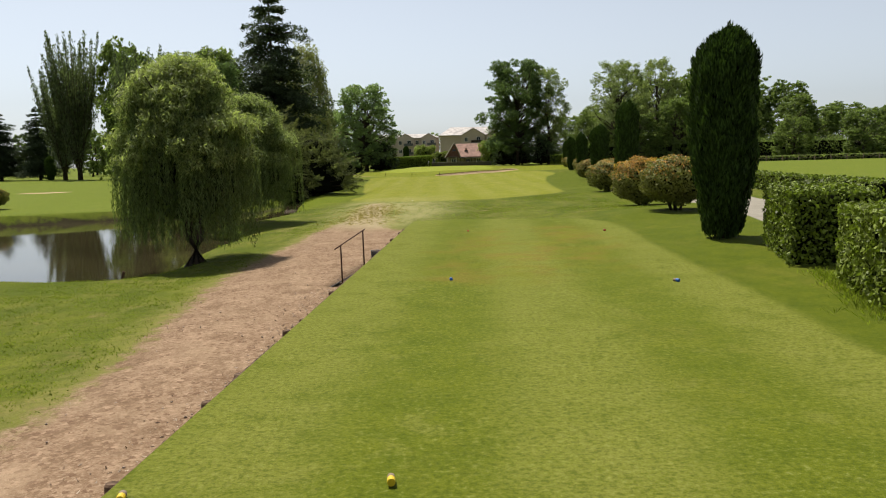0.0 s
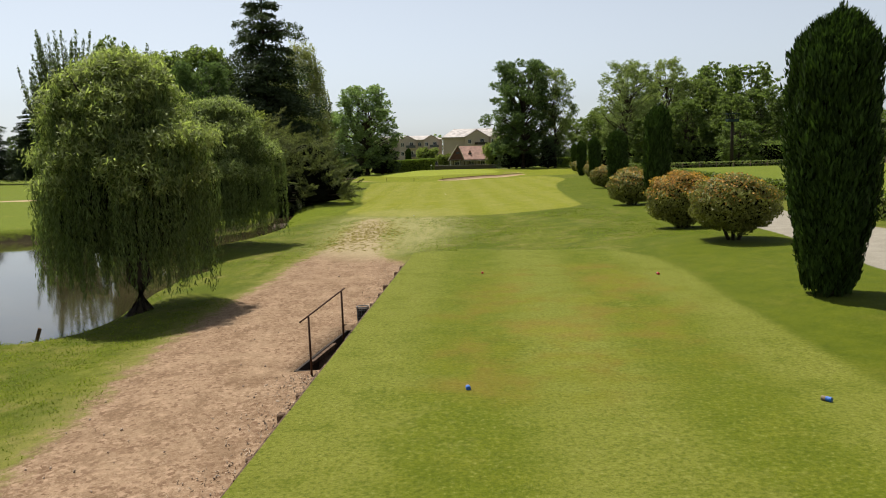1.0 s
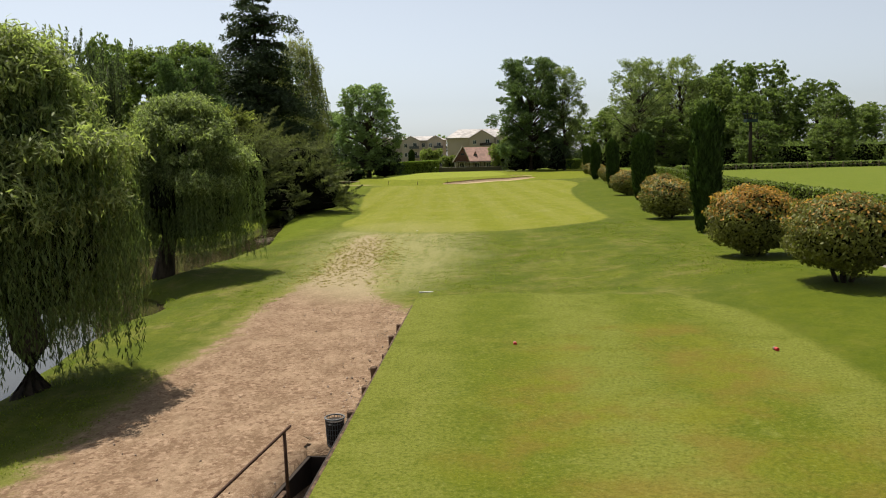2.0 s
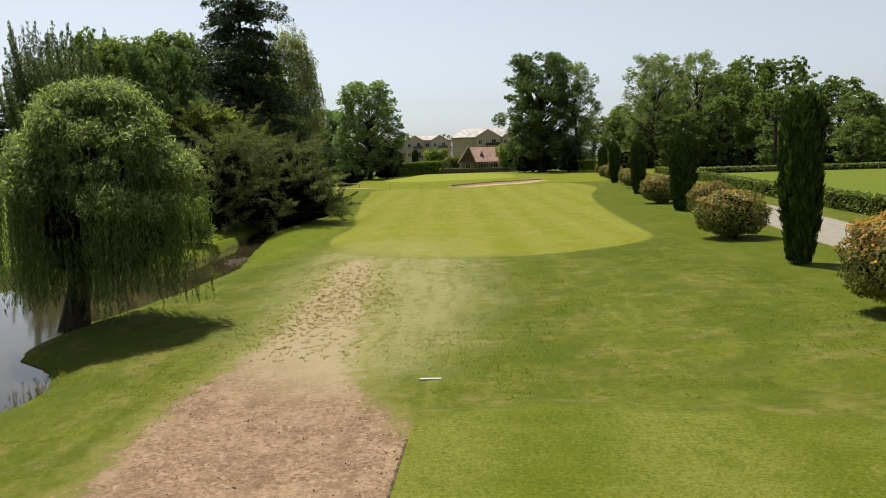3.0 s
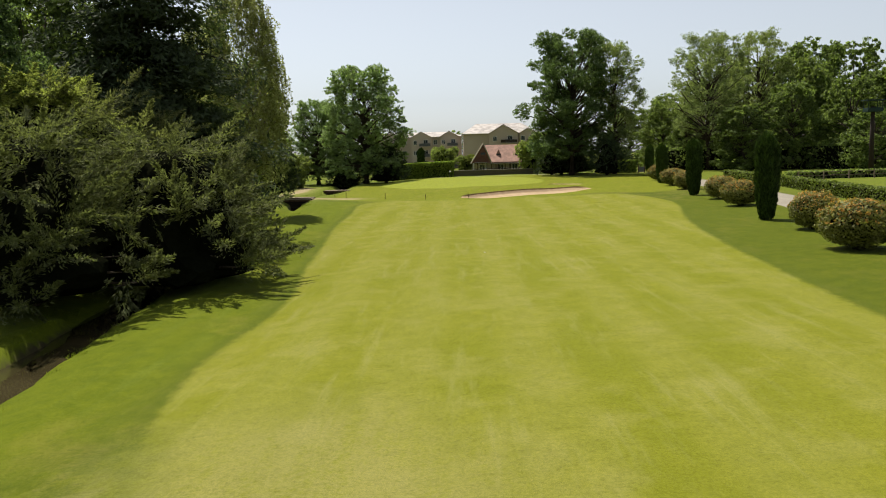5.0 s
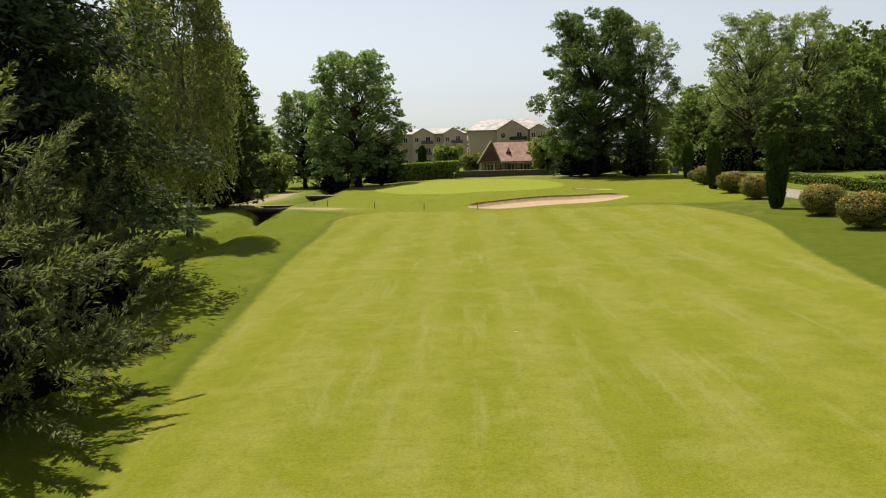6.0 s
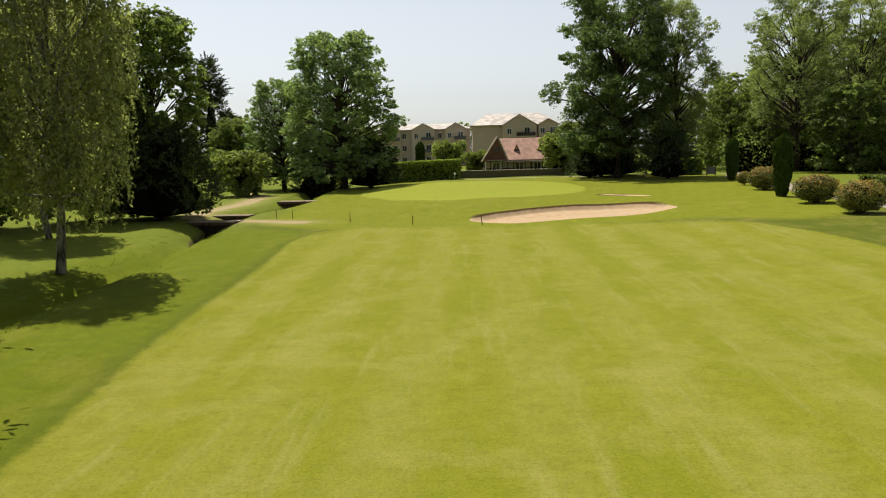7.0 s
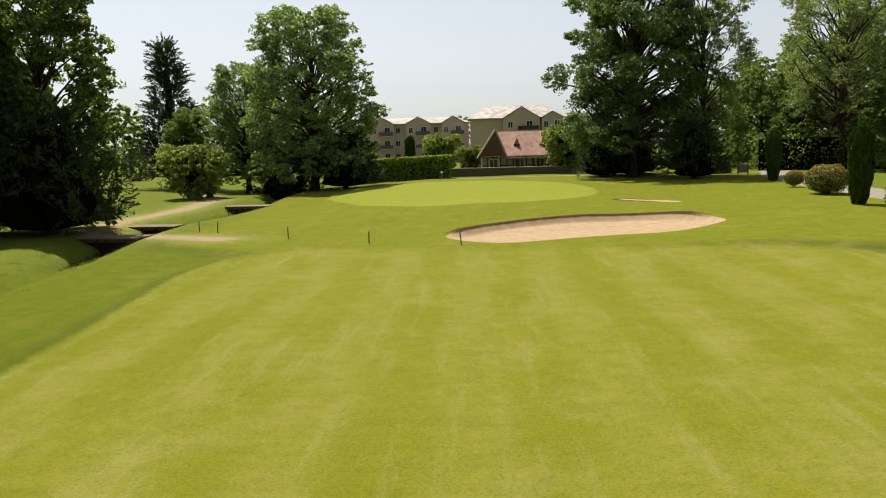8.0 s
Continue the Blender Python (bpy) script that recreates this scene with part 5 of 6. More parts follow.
# ---------------------------------------------------------------- beside the tee
def timber_edging():
    root = thing("timber_edging", -2.0, 17, -0.4, "old timber boards and stakes holding the tee's edge", "edging", kind="structure")
    inv = root.matrix_world.inverted()
    y = -12.0
    i = 0
    while y < 33.2:
        y1 = min(y + 2.38, 33.4)
        x0, x1 = float(edge_x(y)), float(edge_x(y1))
        bm = bmesh.new()
        box(bm, -0.055, 0, -0.85, -0.016, y1 - y - 0.012, -0.035 + 0.012 * math.sin(i * 2.3), 0.008)
        ob = part("board", bm, M["timber"], root)
        ob.matrix_local = inv @ pose(x0, y, 0, 0, 0, -math.degrees(math.atan2(x1 - x0, y1 - y)))
        y, i = y1, i + 1
    bm = bmesh.new()
    tube(bm, [(0, 0, -0.9), (0, 0, -0.02), (0, 0, 0.0)], [0.075, 0.07, 0.055], 9)
    first = part("stake", bm, M["timber"], root, smooth=False)
    first.matrix_local = inv @ pose(float(edge_x(1.7)) - 0.135, 1.7, -0.1)
    for k in range(1, 25):
        y = 1.7 + 1.22 * k
        if 19.8 < y < 24.7:
            continue
        ob = new("stake", first.data)
        ob.parent = root
        ob.matrix_local = inv @ pose(float(edge_x(y)) - 0.13 - 0.02 * math.sin(k * 3.1), y + 0.1 * math.sin(k * 1.7), -0.1 + 0.05 * math.sin(k * 2.2), 4 * math.sin(k), 4 * math.cos(k * 1.3), 0)


timber_edging()


def steps_pit():
    root = thing("sunken_steps", -2.6, 22.7, -0.68, "dark sunken board-lined steps beside the tee edge", "steps")
    turn = -math.degrees(math.atan(0.0625))

    def put(name, mat, x0, y0, z0, x1, y1, z1, label="", bevel=0.01):
        bm = bmesh.new()
        box(bm, x0, y0, z0, x1, y1, z1, bevel)
        for v in bm.verts:
            if v.co.x < -0.5:
                v.co.x += float(pit_taper(v.co.y + 22.74))
        ob = part(name, bm, M[mat], root, label)
        ob.matrix_local = root.matrix_world.inverted() @ pose(float(edge_x(22.74)), 22.74, 0, 0, 0, turn)
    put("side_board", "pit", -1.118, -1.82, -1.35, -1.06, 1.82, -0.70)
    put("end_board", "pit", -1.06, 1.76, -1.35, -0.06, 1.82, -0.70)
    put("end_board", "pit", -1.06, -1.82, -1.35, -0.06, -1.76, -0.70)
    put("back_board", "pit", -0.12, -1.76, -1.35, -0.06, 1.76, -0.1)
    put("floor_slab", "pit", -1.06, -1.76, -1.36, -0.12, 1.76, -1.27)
    put("step", "concrete", -0.55, 0.75, -0.86, -0.12, 1.05, -0.78, "pale concrete step")
    put("step", "concrete", -0.9, 0.2, -1.27, -0.12, 0.6, -1.02, "pale concrete step")
    put("plank", "timber", -1.12, -1.0, -0.80, -0.98, 0.6, -0.72, "weathered grey plank")


steps_pit()


def handrail():
    root = thing("handrail", -2.57, 20.45, -0.68, "thin rusty iron handrail beside the sunken steps", "handrail")
    inv = root.matrix_world.inverted()
    a, b = Vector((-2.575, 20.45, 0.48)), Vector((-2.09, 21.5, 0.76))
    for p, low in ((a, -0.75), (b, -0.45)):
        bm = bmesh.new()
        tube(bm, [(p.x + 0.015, p.y, low), (p.x, p.y, p.z)], [0.021, 0.02], 8)
        ob = part("post", bm, M["rust"], root, smooth=True)
        ob.matrix_local = inv
    d = (b - a)
    bm = bmesh.new()
    tube(bm, [a - d * 0.24, a, b, b + d * 0.1], [0.016] * 4, 8)
    part("rail", bm, M["rust"], root, smooth=True).matrix_local = inv


handrail()


def litter_bin():
    x, y = -2.02, 24.75
    root = thing("litter_bin", x, y, ground_z(x, y), "grey wire-mesh litter bin beside the tee edge", "bin")
    bm = bmesh.new()
    n = 22
    for k in range(n):
        a = 2 * math.pi * k / n
        c, s = math.cos(a), math.sin(a)
        tube(bm, [(0.15 * c, 0.15 * s, 0.02), (0.17 * c, 0.17 * s, 0.5)], [0.006, 0.006], 4)
    for z in (0.12, 0.22, 0.32, 0.42):
        r = 0.15 + 0.02 * z / 0.5
        ring = [(r * math.cos(a), r * math.sin(a), z) for a in (2 * math.pi * k / 20 for k in range(21))]
        tube(bm, ring, [0.005] * 21, 4)
    tagged(part("mesh_basket", bm, M["grey"], root), kind="stuff")
    bm = bmesh.new()
    tube(bm, [(0.175 * math.cos(a), 0.175 * math.sin(a), 0.51) for a in (2 * math.pi * k / 20 for k in range(21))], [0.014] * 21, 6)
    part("rim", bm, M["grey"], root, smooth=True)
    bm = bmesh.new()
    tube(bm, [(0, 0, 0.0), (0, 0, 0.03)], [0.15, 0.15], 18)
    part("base", bm, M["grey"], root)
    bm = bmesh.new()
    tube(bm, [(0, 0, 0.03), (0, 0, 0.3), (0, 0, 0.46)], [0.135, 0.15, 0.155], 14)
    part("liner", bm, M["pit"], root, "dark liner bag")
    root.matrix_world = root.matrix_world @ Matrix.Diagonal((0.84, 0.84, 0.84, 1))


litter_bin()


def tee_marker(x, y, turn, paint, label, size=0.44):
    root = thing("tee_marker", x, y, ground_z(x, y) + 0.07 * size, label, "tee marker", "tee markers", turn)
    bm = bmesh.new()
    tube(bm, [(0, -0.145 * size, 0), (0, -0.14 * size, 0), (0, 0.14 * size, 0), (0, 0.15 * size, 0)], [0.066 * size, 0.075 * size, 0.075 * size, 0.066 * size], 14)
    part("log", bm, M["planks"], root, "pale bare wood", True)
    bm = bmesh.new()
    tube(bm, [(0, -0.158 * size, 0), (0, -0.15 * size, 0), (0, 0.01 * size, 0.001), (0, 0.015 * size, 0.001)], [0.068 * size, 0.079 * size, 0.079 * size, 0.074 * size], 14)
    part("painted_end", bm, M[paint], root, paint + " painted end")


tee_marker(0.23, 17.15, 4, "blue", "short log tee marker with a blue painted end")
tee_marker(4.9, 16.2, 38, "blue", "short log tee marker with a blue painted end, lying askew")
tee_marker(-0.46, 6.3, 4, "yellow", "short log tee marker with a yellow painted end")
tee_marker(-2.62, 6.1, 10, "yellow", "yellow log tee marker near the timber edge")
tee_marker(1.04, 28.4, 0, "red", "short log tee marker with a red painted end")
tee_marker(5.77, 27.45, 8, "red", "short log tee marker with a red painted end")


def white_plate(x, y, w, d, label, name="distance_plate", turn=0):
    bm = bmesh.new()
    box(bm, -w / 2, -d / 2, -0.03, w / 2, d / 2, 0.004, 0.004)
    me = bpy.data.meshes.new(name)
    bm.to_mesh(me)
    bm.free()
    me.materials.append(M["dull_white"])
    ob = new(name, me)
    ob.matrix_world = pose(x, y, ground_z(x, y) + 0.02, 0, 0, turn)
    tagged(ob, label, "marker plate")


white_plate(-0.93, 38.05, 0.46, 0.09, "white plate set in the grass before the tee")
white_plate(-1.9, 58.9, 0.11, 0.07, "small pale plate set in the fairway")
white_plate(0.45, 92.0, 0.13, 0.06, "small white plate set in the fairway")


def thin_stake(x, y, height, lean, label, mat="timber", r=0.03):
    bm = bmesh.new()
    tube(bm, [(0, 0, -0.2), (0, 0, height - 0.02), (0, 0, height)], [r, r, r * 0.6], 7)
    me = bpy.data.meshes.new("marker_stake")
    bm.to_mesh(me)
    bm.free()
    me.materials.append(M[mat])
    ob = new("marker_stake", me)
    ob.matrix_world = pose(x, y, max(ground_z(x, y), WATER), lean[0], lean[1], 0)
    return tagged(ob, label, "stake", "marker stakes")


for x, y, lean in ((-16.3, 150.7, (2, 1)), (-14.7, 149.4, (0, 2)), (-9.5, 145.8, (1, 0)), (-4.6, 143.6, (0, 1)), (0.42, 141.6, (0, -6))):
    thin_stake(x, y, 0.68, lean, "thin dark wooden hazard stake in the grass")
for x, y in ((-20.75, 171.4), (-20.2, 171.0), (-19.6, 170.9)):
    thin_stake(x, y, 0.85, (0, 2), "short dark post beside the footbridge", r=0.04)
thin_stake(-10.9, 26.65, 0.55, (0, 18), "leaning dark stake at the pond's edge", r=0.05)


def flag():
    x, y = -2.05, 184.5
    root = thing("flagstick", x, y, ground_z(x, y), "flagstick with a small white flag on the green", "flagstick")
    bm = bmesh.new()
    tube(bm, [(0, 0, -0.05), (0, 0, 1.25)], [0.018, 0.014], 7)
    part("pole", bm, M["white"], root, smooth=True)
    bm = bmesh.new()
    pts = [bm.verts.new((0.02 + 0.05 * i, 0.03 * math.sin(i * 1.1), 1.24 - 0.015 * i - 0.2 * j + (0.05 * i * (1 - 2 * j) * -0.2))) for i in range(5) for j in range(2)]
    for i in range(4):
        bm.faces.new((pts[2 * i], pts[2 * i + 1], pts[2 * i + 3], pts[2 * i + 2]))
    bmesh.ops.solidify(bm, geom=bm.faces[:], thickness=0.006)
    part("cloth", bm, M["white"], root)


flag()


# ---------------------------------------------------------------- footbridges over the ditch
def footbridge(x, y, length, width, turn, z=None, label="low plank footbridge over the grassy ditch"):
    c, k = math.cos(radians(turn)) * length / 2, math.sin(radians(turn)) * length / 2
    z = max(ground_z(x - c, y - k), ground_z(x + c, y + k)) + 0.02
    root = thing("footbridge", x, y, z, label, "footbridge", "footbridges", turn)
    for sy in (-width / 2 + 0.12, width / 2 - 0.12):
        bm = bmesh.new()
        box(bm, -length / 2, sy - 0.1, -0.26, length / 2, sy + 0.1, -0.06, 0.01)
        part("beam", bm, M["timber"], root)
    # dark panels added below the deck in place of the ditch's shade
    for sy, nm in ((-width / 2 + 0.3, 'headwall'), (width / 2 - 0.3, 'headwall')):
        bm = bmesh.new()
        box(bm, -length / 2 + 0.1, sy - 0.06, -1.7, length / 2 - 0.1, sy + 0.06, -0.262)
        part(nm, bm, M['pit'], root, 'dark panel standing in for the shade under the deck')
    n = int(length / 0.24)
    shared = None
    for k in range(n):
        bm = bmesh.new()
        if shared is None:
            box(bm, -0.112, -width / 2, -0.06, 0.112, width / 2, 0.0, 0.008)
            ob = part("plank", bm, M["planks"], root)
            shared = ob.data
        else:
            bm.free()
            ob = new("plank", shared)
            ob.parent = root
        ob.matrix_local = pose(-length / 2 + 0.12 + 0.24 * k, 0, 0.006 * math.sin(k * 2.7))


footbridge(-20.7, 148.2, 4.4, 2.0, -10)
footbridge(-21.9, 157.6, 3.6, 1.6, -6)
footbridge(-19.3, 173.5, 4.2, 2.0, -6)


# ---------------------------------------------------------------- the house, the flats and walls behind the green
def gable_roof(bm, x0, x1, y0, y1, eave, ridge, hip0=0.0, hip1=0.0, over=0.4, thick=0.18):
    """A roof with its ridge along x; hip0, hip1: how far the ridge stops short of each end."""
    x0, x1, y0, y1 = x0 - over, x1 + over, y0 - over, y1 + over
    ym = (y0 + y1) / 2
    for dz in (0.0, -thick):
        pass
    lo = [bm.verts.new(p) for p in ((x0, y0, eave), (x1, y0, eave), (x1, y1, eave), (x0, y1, eave))]
    hi = [bm.verts.new((x0 + hip0, ym, ridge)), bm.verts.new((x1 - hip1, ym, ridge))]
    bm.faces.new((lo[0], lo[1], hi[1], hi[0]))
    bm.faces.new((lo[2], lo[3], hi[0], hi[1]))
    bm.faces.new((lo[1], lo[2], hi[1]))
    bm.faces.new((lo[3], lo[0], hi[0]))
    bottom = [bm.verts.new(v.co - Vector((0, 0, thick))) for v in lo]
    for k in range(4):
        bm.faces.new((lo[(k + 1) % 4], lo[k], bottom[k], bottom[(k + 1) % 4]))
    bm.faces.new(bottom[::-1])
    return bm


def window_on(root, x, y, z, w, h, balcony=False):
    bm = bmesh.new()
    for x0, z0, x1, z1 in ((-w / 2 - .08, -.08, -w / 2, h + .08), (w / 2, -.08, w / 2 + .08, h + .08), (-w / 2, -.08, w / 2, 0), (-w / 2, h, w / 2, h + .08), (-.035, 0, .035, h)):
        box(bm, x0, -0.06, z0, x1, 0.05, z1)
    win = part("window", bm, M["white"], root)
    win.matrix_local = pose(x, y, z)
    bm = bmesh.new()
    box(bm, -w / 2, -0.02, 0, w / 2, 0.02, h)
    part("pane", bm, M["glass"], win)
    if balcony:
        bm = bmesh.new()
        box(bm, -w / 2 - 0.9, -1.3, -0.3, w / 2 + 0.9, -0.05, -0.12, 0.02)
        b = part("balcony", bm, M["wall2"], root)
        b.matrix_local = pose(x, y, z)
        bm = bmesh.new()
        box(bm, -w / 2 - 0.9, -1.3, 0.82, w / 2 + 0.9, -1.24, 0.88)
        k = int((w + 1.8) / 0.16)
        for i in range(k + 1):
            u = -w / 2 - 0.9 + (w + 1.8) * i / k
            box(bm, u - 0.015, -1.285, -0.12, u + 0.015, -1.255, 0.82)
        part("railing", bm, M["grey"], b)


def flats(name, label, x, y, width, depth, eave, ridge, bays, wallmat, plainwall=False):
    z0 = ground_z(x, y)
    root = thing(name, x, y, z0, label, "building")
    bm = bmesh.new()
    box(bm, -width / 2, 0, -0.5, width / 2, depth, eave)
    part("wall", bm, M[wallmat], root)
    bm = bmesh.new()
    gable_roof(bm, -width / 2, width / 2, 0, depth, eave + 0.05, ridge, 4.5, 4.5, 0.6, 0.2)
    part("roof", bm, M["tile2"], root, "pale sunlit roof tiles")
    for i, (bx, bw, rise) in enumerate(bays):
        bm = bmesh.new()
        box(bm, bx - bw / 2, -1.4, -0.5, bx + bw / 2, 0.2, eave)
        for yy in (-1.4,):
            v = [bm.verts.new(p) for p in ((bx - bw / 2, yy, eave), (bx + bw / 2, yy, eave), (bx, yy, eave + rise * 0.9))]
            bm.faces.new(v)
        part("bay_wall", bm, M[wallmat], root)
        bm = bmesh.new()
        v = [bm.verts.new(p) for p in ((bx - bw / 2 - .5, -1.9, eave - 0.25), (bx, -1.9, eave + rise), (bx + bw / 2 + .5, -1.9, eave - 0.25), (bx - bw / 2 - .5, depth / 2, eave - 0.25), (bx, depth / 2, eave + rise), (bx + bw / 2 + .5, depth / 2, eave - 0.25))]
        fs = [bm.faces.new((v[0], v[1], v[4], v[3])), bm.faces.new((v[1], v[2], v[5], v[4]))]
        bmesh.ops.solidify(bm, geom=fs, thickness=0.2)
        part("bay_roof", bm, M["tile2"], root, "pale sunlit roof tiles")
        for fl in range(3):
            z = 1.0 + fl * (eave - 0.6) / 3
            window_on(root, bx + bw * 0.22, -1.42, z, 1.3, 2.0, True)
            bm = bmesh.new()
            box(bm, bx - 0.1 * bw, -2.3, z - 0.25, bx + bw * 0.46, -1.4, z - 0.05)
            part("balcony_slab", bm, M["wall2"], root)
            bm = bmesh.new()
            box(bm, bx - 0.1 * bw, -2.3, z - 0.05, bx + bw * 0.46, -2.24, z + 0.85)
            part("balcony_front", bm, M["beam"] if plainwall else M["grey"], root, "dark balcony railing panel")
            window_on(root, bx - bw * 0.3, -1.42, z + 0.5, 1.0, 1.3)
    xs = [] if plainwall else np.arange(-width / 2 + 2, width / 2 - 1.5, 3.3)
    for xx in xs:
        if all(abs(xx - bx) > bw / 2 + 0.8 for bx, bw, _ in bays):
            for fl in range(3):
                window_on(root, float(xx), -0.02, 1.5 + fl * (eave - 0.6) / 3, 1.1, 1.4)


flats("apartment_building", "cream three-storey block of flats with a shallow tiled roof", 12.2, 288, 21.5, 13, 10.2, 13.3, [(1.0, 8.5, 2.6), (8.2, 5.0, 1.4)], "wall", True)
flats("apartment_building", "pale three-storey wing of flats with low gables", -12.5, 309, 27, 12, 10.6, 12.3, [(-9.0, 6.5, 1.8), (0.5, 6.5, 1.8), (9.5, 6.0, 1.8)], "wall2")


def old_house():
    x, y = 8.0, 221.5
    z0 = 0.4
    root = thing("half_timbered_house", x, y, z0, "old half-timbered house with a steep clay tile roof", "house")
    bm = bmesh.new()
    box(bm, -5.4, 0, -0.4, 5.6, 8, 2.5)
    part("wall", bm, M["oldwall"], root)
    bm = bmesh.new()
    gable_roof(bm, -3.4, 5.6, -0.6, 8.2, 2.45, 6.1, 0.4, 0.6, 0.35, 0.16)
    part("roof", bm, M["tile"], root, "steep red-brown clay tiles")
    bm = bmesh.new()
    v = [bm.verts.new(q) for q in ((-5.75, -0.9, 2.3), (-3.1, -0.9, 6.35), (-1.45, -0.9, 2.3), (-5.75, 7.8, 2.3), (-3.1, 7.8, 6.35), (-1.45, 7.8, 2.3))]
    for q in ((0, 2, 1), (3, 4, 5), (0, 1, 4, 3), (1, 2, 5, 4), (0, 3, 5, 2)):
        bm.faces.new([v[k] for k in q])
    part("gable", bm, M["tile_dark"], root, "tile-hung dark red gable")
    bm = bmesh.new()
    box(bm, -3.7, -0.96, 4.0, -2.7, -0.9, 4.5)
    part("gable_pane", bm, M["glass"], root)
    bm = bmesh.new()
    box(bm, -5.0, -1.5, 2.32, -2.3, -0.88, 2.46, 0.02)
    part("pent_roof", bm, M["tile2"], root)
    for k in range(12):
        bm = bmesh.new()
        box(bm, -5.4 + k * 0.98, -0.03, -0.3, -5.25 + k * 0.98, 0.02, 2.4)
        part("timber", bm, M["beam"], root)
    for zz in (0.9, 2.2):
        bm = bmesh.new()
        box(bm, -5.4, -0.045, zz, 5.6, 0.01, zz + 0.15)
        part("timber", bm, M["beam"], root)
    for k in range(5):
        bm = bmesh.new()
        tube(bm, [(-5.2 + 2.6 * k, -0.85, -0.4), (-5.2 + 2.6 * k, -0.85, 2.3)], [0.09, 0.08], 7)
        part("porch_post", bm, M["white"] if k in (0, 1) else M["beam"], root)
    bm = bmesh.new()
    box(bm, -2.0, -1.4, 2.05, 5.7, -0.4, 2.2, 0.02)
    part("porch_roof", bm, M["tile2"], root)
    for dx in (0.2, 4.2):
        bm = bmesh.new()
        v = [bm.verts.new(p) for p in ((dx - 0.8, 0.9, 3.3), (dx + 0.8, 0.9, 3.3), (dx, 0.9, 5.1))]
        w = [bm.verts.new((q.co.x, 3.2, q.co.z)) for q in v]
        bm.faces.new(v)
        bm.faces.new((v[0], w[0], w[2], v[2]))
        bm.faces.new((v[1], v[2], w[2], w[1]))
        d = part("dormer", bm, M["tile"], root)
        bm = bmesh.new()
        box(bm, dx - 0.45, 0.86, 3.4, dx + 0.45, 0.9, 4.2)
        part("pane", bm, M["glass"], d)
    for wx in (-3.4, 0.6, 3.6):
        window_on(root, wx, -0.05, 0.7, 1.1, 1.2)
    for x0, x1 in ((-5.85, -3.1), (-1.35, -3.1)):
        bm = bmesh.new()
        tube(bm, [(x0, -1.0, 2.2), (x1, -1.0, 6.4)], [0.14, 0.14], 4)
        part("bargeboard", bm, M["oldwall"], root, "pale weathered bargeboard")


old_house()


def stone_wall():
    root = thing("stone_wall", 6.3, 210, 0.3, "low rough stone wall with a pale coping behind the green", "wall", kind="structure")
    r = random.Random(5)
    shared = []
    for k in range(6):
        bm = bmesh.new()
        box(bm, -0.27 - 0.02 * k, -0.22, -0.115, 0.27 + 0.02 * k, 0.22, 0.115, 0.03)
        shared.append(part("stone", bm, M["stone"], root).data)
        root.children[-1].matrix_local = pose(-7.6 + k * 0.63, 0, 0)
    for row in range(5):
        for k in range(25):
            if row == 0 and k < 6:
                continue
            ob = new("stone", shared[r.randrange(6)])
            ob.parent = root
            ob.matrix_local = pose(-7.6 + k * 0.63 + 0.3 * (row % 2), r.uniform(-0.03, 0.03), row * 0.235, 0, r.uniform(-2, 2), r.uniform(-2, 2))
    bm = bmesh.new()
    box(bm, -7.95, -0.14, -0.5, 8.1, 0.14, 1.05)
    part("mortar", bm, M["stone"], root)
    bm = bmesh.new()
    box(bm, -8.0, -0.3, 1.06, 8.15, 0.3, 1.17, 0.03)
    part("coping", bm, M["concrete"], root, "pale stone coping")


stone_wall()


def field_fence():
    root = thing("field_fence", 45, 147, ground_z(45, 147), "pale post-and-rail fence at the edge of the field", "fence")
    inv = root.matrix_world.inverted()
    bm = bmesh.new()
    box(bm, -0.06, -0.06, -0.3, 0.06, 0.06, 1.05, 0.012)
    first = part("post", bm, M["planks"], root)
    bm = bmesh.new()
    box(bm, 0, -0.025, -0.035, 3.0, 0.025, 0.035, 0.01)
    rail = part("rail", bm, M["planks"], root)
    n = 0
    for k in range(36):
        x, y = 40 + 3.0 * k, 147.0
        z = ground_z(x, y)
        p = first if k == 0 else new("post", first.data)
        p.parent = root
        p.matrix_local = inv @ pose(x, y, z)
        for h in (0.5, 0.92):
            q = rail if n == 0 else new("rail", rail.data)
            n += 1
            q.parent = root
            q.matrix_local = inv @ pose(x, y - 0.08, z + h)


field_fence()
hedge_run("field_border", "dark rough hedge below the fence rails", 27, [(40, 150), (80, 150.5), (146, 150)], 1.6, 0.9, "wood", 9000, 0.4)


def mast():
    x, y = 59.4, 168
    root = thing("lookout_mast", x, y, ground_z(x, y), "dark green steel mast with a boxy head among the trees", "mast")
    bm = bmesh.new()
    tube(bm, [(0, 0, -0.3), (0, 0, 5), (0, 0, 9.4)], [0.36, 0.32, 0.28], 10)
    part("pole", bm, M["pit"], root, smooth=True)
    bm = bmesh.new()
    box(bm, -1.1, -0.8, 8.6, 1.1, 0.8, 9.2, 0.06)
    part("platform", bm, M["green_steel"], root)
    for sx in (-1, 1):
        for sy in (-0.7, 0.7):
            bm = bmesh.new()
            tube(bm, [(sx, sy, 9.2), (sx, sy, 10.2)], [0.05, 0.05], 6)
            part("post", bm, M["green_steel"], root)
    bm = bmesh.new()
    box(bm, -1.25, -0.95, 10.2, 1.25, 0.95, 10.35, 0.03)
    part("roof", bm, M["green_steel"], root)


mast()


